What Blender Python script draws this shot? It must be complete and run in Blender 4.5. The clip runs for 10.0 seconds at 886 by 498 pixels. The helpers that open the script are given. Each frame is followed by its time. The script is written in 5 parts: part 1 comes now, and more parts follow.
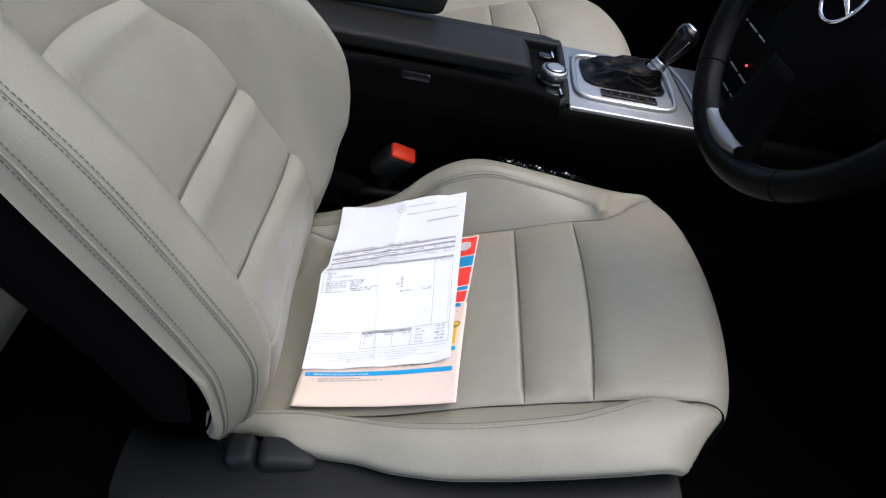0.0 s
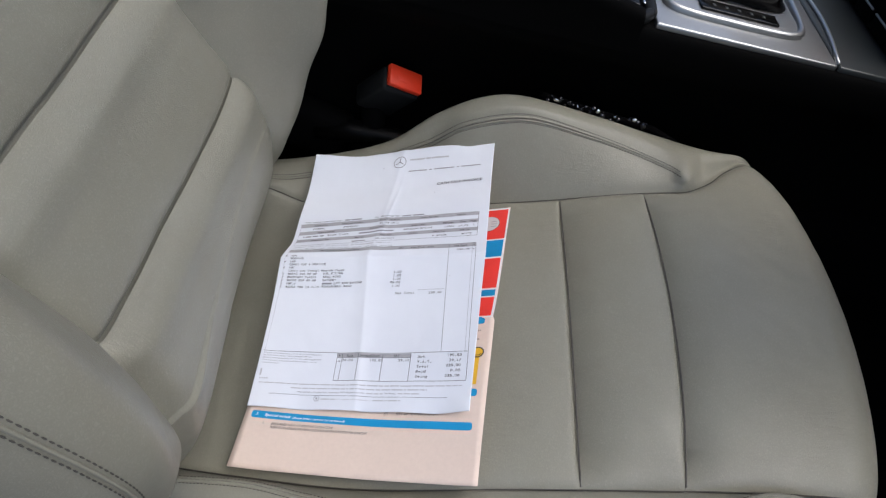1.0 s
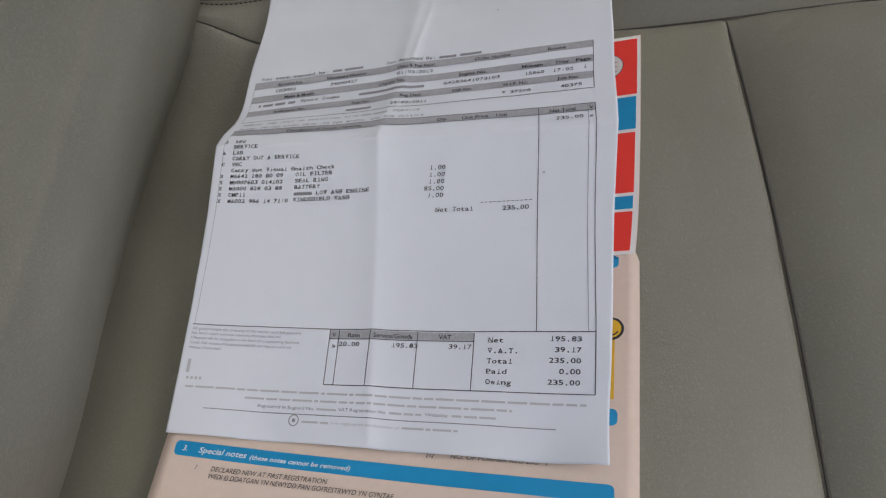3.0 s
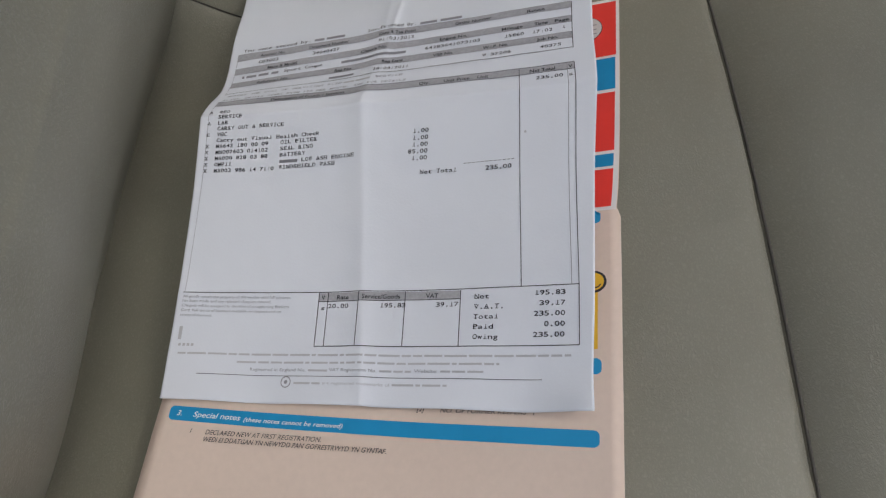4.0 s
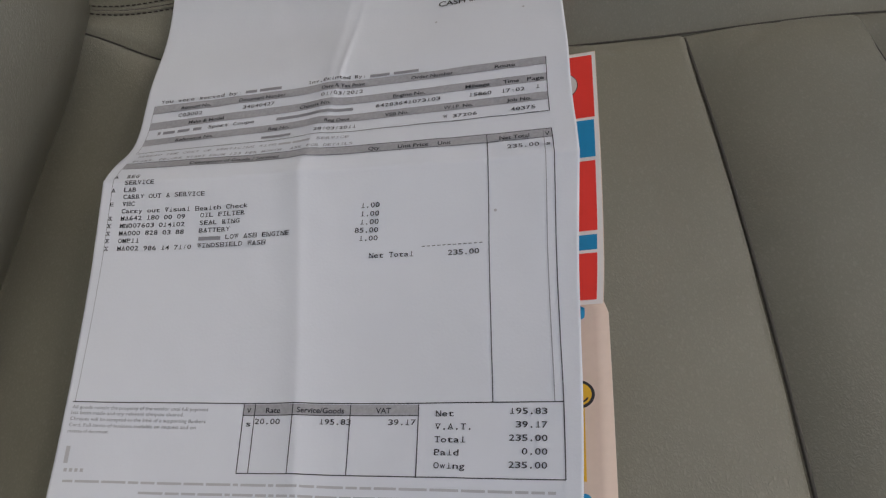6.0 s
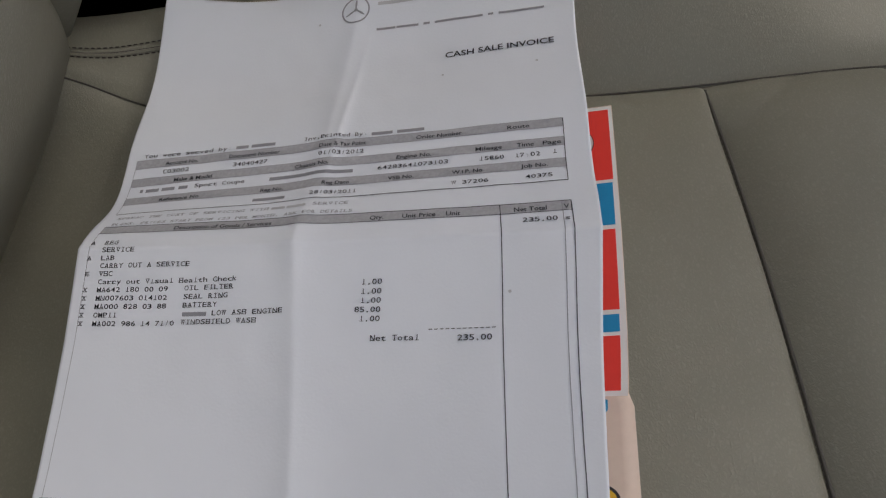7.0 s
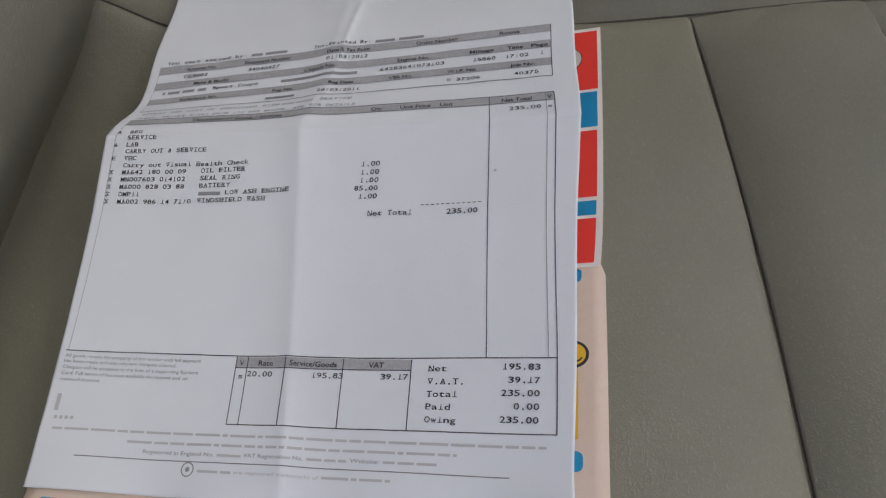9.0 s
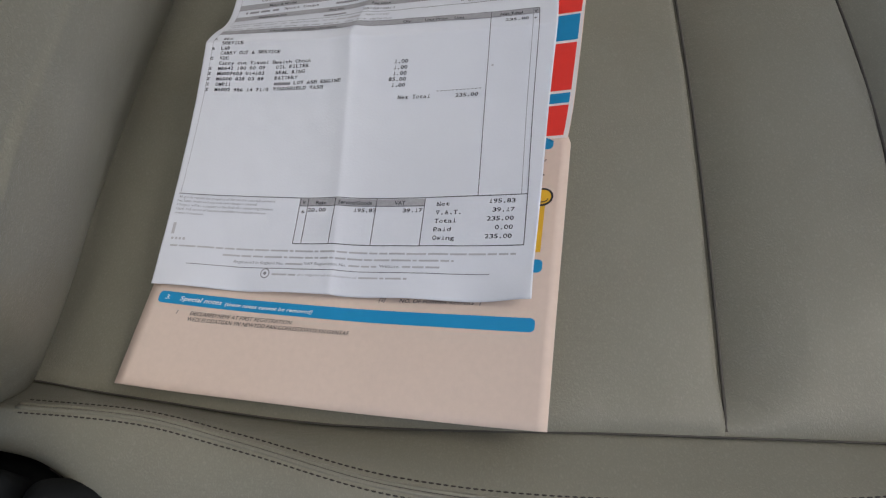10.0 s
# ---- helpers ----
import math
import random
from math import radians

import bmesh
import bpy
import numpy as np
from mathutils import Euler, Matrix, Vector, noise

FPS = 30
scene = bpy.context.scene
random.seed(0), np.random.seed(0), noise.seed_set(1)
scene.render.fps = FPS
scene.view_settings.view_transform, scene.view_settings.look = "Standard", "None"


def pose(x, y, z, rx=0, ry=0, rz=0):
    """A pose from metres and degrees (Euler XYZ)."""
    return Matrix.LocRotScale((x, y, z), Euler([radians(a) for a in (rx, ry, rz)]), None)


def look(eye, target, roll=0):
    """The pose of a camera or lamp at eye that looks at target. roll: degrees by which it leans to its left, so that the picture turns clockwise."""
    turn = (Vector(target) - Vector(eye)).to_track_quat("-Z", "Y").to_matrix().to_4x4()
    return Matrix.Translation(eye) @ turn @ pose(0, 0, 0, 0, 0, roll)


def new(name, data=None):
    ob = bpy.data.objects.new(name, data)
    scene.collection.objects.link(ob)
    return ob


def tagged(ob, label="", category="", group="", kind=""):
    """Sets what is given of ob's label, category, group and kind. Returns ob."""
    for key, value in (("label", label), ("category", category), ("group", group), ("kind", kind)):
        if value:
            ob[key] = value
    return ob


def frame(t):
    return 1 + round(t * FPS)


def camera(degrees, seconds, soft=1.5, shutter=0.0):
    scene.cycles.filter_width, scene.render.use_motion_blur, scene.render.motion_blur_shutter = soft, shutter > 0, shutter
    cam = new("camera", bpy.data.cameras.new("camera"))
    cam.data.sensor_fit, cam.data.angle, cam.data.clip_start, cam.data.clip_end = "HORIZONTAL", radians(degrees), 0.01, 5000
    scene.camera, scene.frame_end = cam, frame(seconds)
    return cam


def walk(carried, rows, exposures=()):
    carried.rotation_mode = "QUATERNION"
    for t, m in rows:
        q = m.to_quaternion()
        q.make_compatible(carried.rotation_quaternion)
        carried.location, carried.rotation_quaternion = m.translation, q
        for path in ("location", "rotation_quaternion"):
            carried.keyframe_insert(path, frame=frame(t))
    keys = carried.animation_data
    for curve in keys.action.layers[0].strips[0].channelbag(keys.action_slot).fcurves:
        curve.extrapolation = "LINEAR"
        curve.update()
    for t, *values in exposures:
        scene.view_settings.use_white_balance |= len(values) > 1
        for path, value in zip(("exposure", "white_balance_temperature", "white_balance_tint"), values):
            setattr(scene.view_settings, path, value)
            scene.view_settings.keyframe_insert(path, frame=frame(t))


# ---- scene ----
cam = camera(67.6, 10.0, 1.25)
PATH = [
    (0, (0.011, 0.008, 1.209), (0.029, 1.488, -0.137), 2.7),
    (0.5, (-0.003, 0.177, 1.126), (-0.042, 1.509, -0.365), 3.3),
    (1, (-0.021, 0.277, 1.057), (0.059, 1.558, -0.477), 7.2),
    (1.5, (-0.031, 0.381, 0.969), (0.058, 1.564, -0.641), 6.7),
    (2, (-0.033, 0.442, 0.896), (0.091, 1.593, -0.735), 6.9),
    (2.5, (-0.036, 0.472, 0.843), (0.013, 1.476, -0.887), 4.4),
    (3, (-0.042, 0.47, 0.821), (0.015, 1.438, -0.927), 5.1),
    (4.5, (-0.038, 0.453, 0.818), (0.054, 1.379, -0.952), 5.1),
    (5, (-0.037, 0.458, 0.807), (0.062, 1.428, -0.938), 5.4),
    (5.2, (-0.035, 0.463, 0.806), (0.078, 1.488, -0.907), 5.7),
    (6.5, (-0.042, 0.528, 0.778), (0.234, 1.528, -0.932), 14.4),
    (7, (-0.043, 0.54, 0.779), (0.217, 1.576, -0.912), 13.3),
    (7.5, (-0.041, 0.564, 0.796), (0.21, 1.666, -0.854), 11.7),
    (8, (-0.037, 0.564, 0.799), (0.223, 1.702, -0.825), 11.5),
    (8.5, (-0.038, 0.535, 0.787), (0.214, 1.64, -0.861), 12.4),
    (9, (-0.036, 0.488, 0.776), (0.186, 1.526, -0.918), 13.1),
    (9.5, (-0.024, 0.432, 0.788), (0.089, 1.431, -0.941), 9.6),
    (10, (-0.024, 0.395, 0.831), (0.074, 1.36, -0.918), 9.6),
]
EXPOSE = [(0, 1.28, 6080, 11), (0.5, 0.89, 6100, 10), (1.0, 0.75, 6080, 9.5), (1.5, 0.52, 6080, 8.5), (2.0, 0.38, 6150, 8.5), (2.5, 0.11, 6280, 9), (3.0, 0.09, 6350, 8),
          (4.5, 0.07, 6450, 7), (6.5, -0.17, 6600, 9), (8.0, -0.14, 6500, 8), (9.0, 0.0, 6450, 8), (10, 0.14, 6400, 8)]
walk(cam, [(t, look(eye, target, roll)) for t, eye, target, roll in PATH], EXPOSE)

# ---- world and light ----
world = bpy.data.worlds.new("world")
scene.world = world
world.use_nodes = True
wn = world.node_tree.nodes
sky = wn.new("ShaderNodeTexSky")
sky.sky_type = "NISHITA"
sky.sun_disc = False
sky.sun_elevation = radians(65)
sky.sun_rotation = radians(102)
sky.air_density = 0.95
sky.dust_density = 4.5
sky.ozone_density = 0.9
wn["Background"].inputs["Strength"].default_value = 0.115
world.node_tree.links.new(sky.outputs[0], wn["Background"].inputs["Color"])
sun = new("sun", bpy.data.lights.new("sun", "SUN"))
sun.data.energy = 0.95
sun.data.angle = radians(50)
sun.data.color = (1.0, 0.97, 0.93)
sun.matrix_world = look((2.30, 0.11, 5.5), (0, 0.6, 0.5))


# ---- materials ----
def shader(name, color, rough=0.5, metal=0.0, grain=0.0, scale=200.0, stain=0.0, stain_scale=6.0, coat=0.0, spec=0.5,
           relief="noise", color2=None, fine=0.0, sheen=0.0, stretch=None, crease=0.0):
    m = bpy.data.materials.new(name)
    m.use_nodes = True
    nt = m.node_tree
    b = nt.nodes["Principled BSDF"]
    b.inputs["Base Color"].default_value = (*color, 1)
    b.inputs["Roughness"].default_value = rough
    b.inputs["Metallic"].default_value = metal
    b.inputs["Specular IOR Level"].default_value = spec
    b.inputs["Coat Weight"].default_value = coat
    b.inputs["Sheen Weight"].default_value = sheen
    co = nt.nodes.new("ShaderNodeTexCoord")
    place = co.outputs["Object"]
    if stretch:
        ms = nt.nodes.new("ShaderNodeMapping")
        ms.inputs["Scale"].default_value = stretch
        nt.links.new(place, ms.inputs["Vector"])
        place = ms.outputs["Vector"]
    if stain > 0:
        n1 = nt.nodes.new("ShaderNodeTexNoise")
        n1.inputs["Scale"].default_value = stain_scale
        n1.inputs["Detail"].default_value = 6
        n1.inputs["Roughness"].default_value = 0.65
        nt.links.new(co.outputs["Object"], n1.inputs["Vector"])
        ramp = nt.nodes.new("ShaderNodeMapRange")
        ramp.inputs["From Min"].default_value = 0.3
        ramp.inputs["From Max"].default_value = 0.7
        nt.links.new(n1.outputs["Fac"], ramp.inputs["Value"])
        mix = nt.nodes.new("ShaderNodeMix")
        mix.data_type = "RGBA"
        c2 = color2 or tuple(c * (1 - stain) for c in color)
        mix.inputs[6].default_value = (*color, 1)
        mix.inputs[7].default_value = (*c2, 1)
        nt.links.new(ramp.outputs["Result"], mix.inputs[0])
        nt.links.new(mix.outputs[2], b.inputs["Base Color"])
        mr = nt.nodes.new("ShaderNodeMapRange")
        mr.inputs["To Min"].default_value = max(rough - 0.06, 0.02)
        mr.inputs["To Max"].default_value = min(rough + 0.08, 1)
        nt.links.new(n1.outputs["Fac"], mr.inputs["Value"])
        nt.links.new(mr.outputs["Result"], b.inputs["Roughness"])
    if grain > 0:
        if relief == "cells":
            t = nt.nodes.new("ShaderNodeTexVoronoi")
            t.feature = "DISTANCE_TO_EDGE"
            warp = nt.nodes.new("ShaderNodeTexNoise")
            warp.inputs["Scale"].default_value = scale * 0.7
            nt.links.new(place, warp.inputs["Vector"])
            add = nt.nodes.new("ShaderNodeMix")
            add.data_type = "VECTOR"
            add.inputs[0].default_value = 0.006
            nt.links.new(place, add.inputs[4])
            nt.links.new(warp.outputs["Color"], add.inputs[5])
            nt.links.new(add.outputs[1], t.inputs["Vector"])
            clamp = nt.nodes.new("ShaderNodeMapRange")
            clamp.inputs["From Max"].default_value = 0.55
            nt.links.new(t.outputs["Distance"], clamp.inputs["Value"])
            out = clamp.outputs["Result"]
        elif relief == "brushed":
            mp = nt.nodes.new("ShaderNodeMapping")
            mp.inputs["Scale"].default_value = (1.0, 40.0, 40.0)
            nt.links.new(co.outputs["Object"], mp.inputs["Vector"])
            t = nt.nodes.new("ShaderNodeTexNoise")
            nt.links.new(mp.outputs["Vector"], t.inputs["Vector"])
            out = t.outputs["Fac"]
        else:
            t = nt.nodes.new("ShaderNodeTexNoise")
            t.inputs["Detail"].default_value = 4
            nt.links.new(co.outputs["Object"], t.inputs["Vector"])
            out = t.outputs["Fac"]
        t.inputs["Scale"].default_value = scale
        if stretch and stain > 0:
            # the colour is a little darker at the cell edges than at their middles
            pores = nt.nodes.new("ShaderNodeMapRange")
            pores.inputs["To Min"].default_value = 0.94
            pores.inputs["To Max"].default_value = 1.14
            nt.links.new(out, pores.inputs["Value"])
            toned = nt.nodes.new("ShaderNodeVectorMath")
            toned.operation = "SCALE"
            nt.links.new(mix.outputs[2], toned.inputs[0])
            nt.links.new(pores.outputs["Result"], toned.inputs["Scale"])
            nt.links.new(toned.outputs["Vector"], b.inputs["Base Color"])
        bump = nt.nodes.new("ShaderNodeBump")
        bump.inputs["Strength"].default_value = 1.0
        bump.inputs["Distance"].default_value = grain
        nt.links.new(out, bump.inputs["Height"])
        if stretch:
            patchy = nt.nodes.new("ShaderNodeTexNoise")
            patchy.inputs["Scale"].default_value = 14.0
            patchy.inputs["Detail"].default_value = 3
            nt.links.new(co.outputs["Object"], patchy.inputs["Vector"])
            span = nt.nodes.new("ShaderNodeMapRange")
            span.inputs["From Min"].default_value = 0.38
            span.inputs["From Max"].default_value = 0.68
            span.inputs["To Min"].default_value = 0.25
            nt.links.new(patchy.outputs["Fac"], span.inputs["Value"])
            nt.links.new(span.outputs["Result"], bump.inputs["Strength"])
        last = bump
        if fine > 0:
            t2 = nt.nodes.new("ShaderNodeTexNoise")
            t2.inputs["Scale"].default_value = 38.0
            t2.inputs["Detail"].default_value = 5
            nt.links.new(co.outputs["Object"], t2.inputs["Vector"])
            bump2 = nt.nodes.new("ShaderNodeBump")
            bump2.inputs["Distance"].default_value = fine
            nt.links.new(t2.outputs["Fac"], bump2.inputs["Height"])
            nt.links.new(bump.outputs["Normal"], bump2.inputs["Normal"])
            last = bump2
        if crease > 0:
            # short slanting wrinkles, in patches where the hide has been sat on
            turn = nt.nodes.new("ShaderNodeMapping")
            turn.inputs["Rotation"].default_value = (0, 0, radians(38))
            turn.inputs["Scale"].default_value = (1.0, 4.5, 2.0)
            nt.links.new(co.outputs["Object"], turn.inputs["Vector"])
            t3 = nt.nodes.new("ShaderNodeTexNoise")
            t3.inputs["Scale"].default_value = 62.0
            t3.inputs["Detail"].default_value = 3
            t3.inputs["Distortion"].default_value = 0.6
            nt.links.new(turn.outputs["Vector"], t3.inputs["Vector"])
            where = nt.nodes.new("ShaderNodeTexNoise")
            where.inputs["Scale"].default_value = 9.0
            where.inputs["Detail"].default_value = 2
            nt.links.new(co.outputs["Object"], where.inputs["Vector"])
            part_of = nt.nodes.new("ShaderNodeMapRange")
            part_of.inputs["From Min"].default_value = 0.45
            part_of.inputs["From Max"].default_value = 0.66
            part_of.inputs["To Max"].default_value = 0.7
            nt.links.new(where.outputs["Fac"], part_of.inputs["Value"])
            bump3 = nt.nodes.new("ShaderNodeBump")
            bump3.inputs["Distance"].default_value = crease
            nt.links.new(part_of.outputs["Result"], bump3.inputs["Strength"])
            nt.links.new(t3.outputs["Fac"], bump3.inputs["Height"])
            nt.links.new(last.outputs["Normal"], bump3.inputs["Normal"])
            last = bump3
        nt.links.new(last.outputs["Normal"], b.inputs["Normal"])
    return m


def glow(name, color, strength):
    m = shader(name, color)
    b = m.node_tree.nodes["Principled BSDF"]
    b.inputs["Emission Color"].default_value = (*color, 1)
    b.inputs["Emission Strength"].default_value = strength
    return m


LEATHER = shader("grey_leather", (0.254, 0.246, 0.196), 0.40, grain=0.00021, scale=500, relief="cells", stain=0.2, stain_scale=9, color2=(0.234, 0.222, 0.174),
                 spec=0.42, fine=0.0006, stretch=(1.35, 0.85, 0.85), crease=0.0005)
THREAD = shader("grey_thread", (0.040, 0.033, 0.029), 0.8)
PALETHREAD = shader("worn_grey_thread", (0.085, 0.078, 0.066), 0.8)
SEAMDARK = shader("seam_shadow_leather", (0.075, 0.068, 0.058), 0.7)
BLACKHIDE = shader("black_hide", (0.0095, 0.0095, 0.0085), 0.55, spec=0.2, grain=0.00015, scale=500, relief="cells", stain=0.2)
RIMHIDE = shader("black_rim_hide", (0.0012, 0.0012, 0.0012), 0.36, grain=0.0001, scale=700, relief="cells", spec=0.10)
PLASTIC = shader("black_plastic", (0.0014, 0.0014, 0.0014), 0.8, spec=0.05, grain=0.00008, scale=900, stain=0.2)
TRIMGREY = shader("charcoal_plastic", (0.0045, 0.0052, 0.0055), 0.55, spec=0.2, grain=0.0001, scale=700, stain=0.25)
GLOSSBLACK = shader("gloss_black", (0.004, 0.004, 0.004), 0.15, spec=0.3)
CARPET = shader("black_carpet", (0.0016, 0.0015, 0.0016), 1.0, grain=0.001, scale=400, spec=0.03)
SATIN = shader("dark_satin_metal", (0.030, 0.034, 0.034), 0.35, spec=0.5, grain=0.00002, scale=900)
TRIMDARK = shader("black_satin_plastic", (0.011, 0.012, 0.0125), 0.5, spec=0.14, grain=0.0001, scale=700, stain=0.2)
CLOTHBLACK = shader("black_fabric", (0.0022, 0.002, 0.0021), 0.9, grain=0.0002, scale=900, spec=0.05)
ALU = shader("brushed_aluminium", (0.40, 0.405, 0.40), 0.40, 1.0, grain=0.00003, scale=60, relief="brushed")
CHROME = shader("chrome", (0.86, 0.87, 0.88), 0.10, 1.0)
REDPLASTIC = shader("red_plastic", (0.75, 0.045, 0.012), 0.4, stain=0.1)
WHITEPAPER = shader("white_paper", (0.785, 0.812, 0.872), 0.75, grain=0.00006, scale=900, stain=0.03, stain_scale=14, spec=0.25)
PINKPAPER = shader("pink_paper", (0.76, 0.62, 0.525), 0.7, stain=0.05, stain_scale=300, spec=0.25)
INK = shader("black_ink", (0.03, 0.03, 0.038), 0.7)
FADED = shader("faded_ink", (0.30, 0.30, 0.33), 0.7)
DARKGREY = shader("dark_grey_ink", (0.14, 0.14, 0.16), 0.7)
LIGHTINK = shader("light_grey_ink", (0.52, 0.52, 0.55), 0.7)
BANDGREY = shader("grey_toner", (0.47, 0.47, 0.50), 0.75, stain=0.22, stain_scale=700)
BLUEINK = shader("blue_ink", (0.012, 0.30, 0.60), 0.55, stain=0.06, stain_scale=80)
REDINK = shader("red_ink", (0.92, 0.055, 0.040), 0.55, stain=0.06, stain_scale=80)
YELLOWINK = shader("yellow_ink", (0.80, 0.48, 0.03), 0.55)
WHITEINK = shader("white_print", (0.86, 0.85, 0.83), 0.7)
PALEGREY = shader("pale_grey_print", (0.62, 0.60, 0.60), 0.7)
BEAD = shader("black_bead", (0.01, 0.01, 0.012), 0.08, coat=0.5)
LINING = shader("grey_headliner", (0.34, 0.34, 0.33), 0.95, stain=0.06)
CLEARGLASS = shader("clear_glass", (1.0, 1.0, 1.0), 0.0)
CLEARGLASS.node_tree.nodes["Principled BSDF"].inputs["Transmission Weight"].default_value = 1.0
ASPHALT = shader("asphalt", (0.055, 0.054, 0.052), 0.95, grain=0.003, scale=160, stain=0.35, stain_scale=1.5)
REDLED = glow("red_led", (1.0, 0.015, 0.02), 2.5)


# ---- mesh tools ----
def curve(t, xs, ys):
    """A smooth value through a few knots."""
    n = len(xs)
    t = min(max(t, xs[0]), xs[-1])
    i = 0
    while i < n - 2 and t > xs[i + 1]:
        i += 1

    def slope(k):
        a, b = max(k - 1, 0), min(k + 1, n - 1)
        return (ys[b] - ys[a]) / (xs[b] - xs[a])
    h = xs[i + 1] - xs[i]
    q = (t - xs[i]) / h
    return ((2 * q**3 - 3 * q * q + 1) * ys[i] + (q**3 - 2 * q * q + q) * h * slope(i)
            + (3 * q * q - 2 * q**3) * ys[i + 1] + (q**3 - q * q) * h * slope(i + 1))


def spline(knots, q):
    """A smooth point, 0 to 1, along a row of knots."""
    n = len(knots)
    u = [i / (n - 1) for i in range(n)]
    return [curve(q, u, [k[a] for k in knots]) for a in range(len(knots[0]))]


def linked(name, mesh, material, parent=None, label="", smooth=True):
    if material:
        mesh.materials.append(material)
    if smooth:
        mesh.polygons.foreach_set("use_smooth", [True] * len(mesh.polygons))
    ob = new(name, mesh)
    ob.parent = parent
    if label:
        ob["label"] = label
    return ob


def grid_mesh(name, place, nu, nv, flip=False, closed_u=False, closed_v=False):
    mu, mv = (nu if closed_u else nu + 1), (nv if closed_v else nv + 1)
    verts = [tuple(place(i / nu, j / nv)) for i in range(mu) for j in range(mv)]
    faces = []
    for i in range(nu):
        for j in range(nv):
            a, b = i * mv + j, ((i + 1) % mu) * mv + j
            c, d = ((i + 1) % mu) * mv + (j + 1) % mv, i * mv + (j + 1) % mv
            faces.append((a, d, c, b) if flip else (a, b, c, d))
    mesh = bpy.data.meshes.new(name)
    mesh.from_pydata(verts, [], faces)
    mesh.update()
    return mesh


def sheet(name, place, nu, nv, material, parent=None, label="", flip=False, closed_u=False, closed_v=False):
    return linked(name, grid_mesh(name, place, nu, nv, flip, closed_u, closed_v), material, parent, label)


def part(name, bm, material, parent=None, label="", smooth=True):
    mesh = bpy.data.meshes.new(name)
    bm.to_mesh(mesh)
    bm.free()
    return linked(name, mesh, material, parent, label, smooth)


def box(size, at=(0, 0, 0), turn=(0, 0, 0), bevel=0.003, segments=2, bm=None):
    """A bevelled block; turn in degrees."""
    bm2 = bmesh.new()
    bmesh.ops.create_cube(bm2, size=1)
    bmesh.ops.scale(bm2, vec=size, verts=bm2.verts)
    if bevel > 0:
        bmesh.ops.bevel(bm2, geom=bm2.edges[:], offset=min(bevel, min(size) * 0.45), segments=segments, profile=0.5, affect="EDGES")
    bmesh.ops.transform(bm2, matrix=pose(*at, *turn), verts=bm2.verts)
    if bm is None:
        return bm2
    m = bpy.data.meshes.new("tmp")
    bm2.to_mesh(m)
    bm2.free()
    bm.from_mesh(m)
    bpy.data.meshes.remove(m)
    return bm


def tube(points, radius, sides=8, bm=None, cap=True):
    """A tube along points; radius a number or one for each point."""
    bm = bm or bmesh.new()
    pts = [Vector(p) for p in points]
    rad = radius if isinstance(radius, (list, tuple)) else [radius] * len(pts)
    rings, ref = [], None
    for i, p in enumerate(pts):
        t = (pts[min(i + 1, len(pts) - 1)] - pts[max(i - 1, 0)]).normalized()
        if ref is None:
            ref = t.orthogonal().normalized()
        ref = (ref - t * ref.dot(t)).normalized()
        side = t.cross(ref)
        rings.append([bm.verts.new(p + rad[i] * (math.cos(a) * ref + math.sin(a) * side))
                      for a in (2 * math.pi * k / sides for k in range(sides))])
    for r1, r2 in zip(rings, rings[1:]):
        for k in range(sides):
            bm.faces.new((r1[k], r1[(k + 1) % sides], r2[(k + 1) % sides], r2[k]))
    if cap:
        bm.faces.new(rings[0][::-1])
        bm.faces.new(rings[-1])
    return bm


def lathe(profile, at, axis=(0, 0, 1), sides=32):
    """A turned body: profile of (radius, height) about an axis at a place."""
    bm = bmesh.new()
    q = Vector((0, 0, 1)).rotation_difference(Vector(axis).normalized())
    rings = []
    for r, h in profile:
        rings.append([bm.verts.new(Vector(at) + q @ Vector((r * math.cos(a), r * math.sin(a), h)))
                      for a in (2 * math.pi * k / sides for k in range(sides))])
    for r1, r2 in zip(rings, rings[1:]):
        for k in range(sides):
            bm.faces.new((r1[k], r1[(k + 1) % sides], r2[(k + 1) % sides], r2[k]))
    bm.faces.new(rings[0][::-1])
    bm.faces.new(rings[-1])
    return bm


def stitches(lines, parent, step=0.0046, length=0.0038, radius=0.0004, name="stitching", thread=None):
    """Rows of short thread stitches: each line is a function of 0 to 1 giving a place just on the hide."""
    verts, faces = [], []
    for line in lines:
        n = 260
        pts = [Vector(line(i / n)) for i in range(n + 1)]
        run = [0.0]
        for a, b in zip(pts, pts[1:]):
            run.append(run[-1] + (b - a).length)

        def along(d):
            k = int(np.searchsorted(run, d)) - 1
            k = min(max(k, 0), n - 1)
            f = (d - run[k]) / max(run[k + 1] - run[k], 1e-9)
            return pts[k].lerp(pts[k + 1], f)
        d = 0.002
        while d + length < run[-1]:
            a, b = along(d), along(d + length)
            t = (b - a).normalized()
            u = t.orthogonal().normalized()
            w = t.cross(u)
            base = len(verts)
            for p, r in ((a, 0.4), (a.lerp(b, 0.25), 1), (a.lerp(b, 0.75), 1), (b, 0.4)):
                for k in range(5):
                    g = 2 * math.pi * k / 5
                    verts.append(tuple(p + radius * r * (math.cos(g) * u + math.sin(g) * w)))
            for m in range(3):
                for k in range(5):
                    faces.append((base + 5 * m + k, base + 5 * m + (k + 1) % 5, base + 5 * m + 5 + (k + 1) % 5, base + 5 * m + 5 + k))
            d += step
    mesh = bpy.data.meshes.new(name)
    mesh.from_pydata(verts, [], faces)
    ob = linked(name, mesh, thread or THREAD, parent, "dark grey twin-needle thread")
    ob["kind"] = "stuff"
    return ob


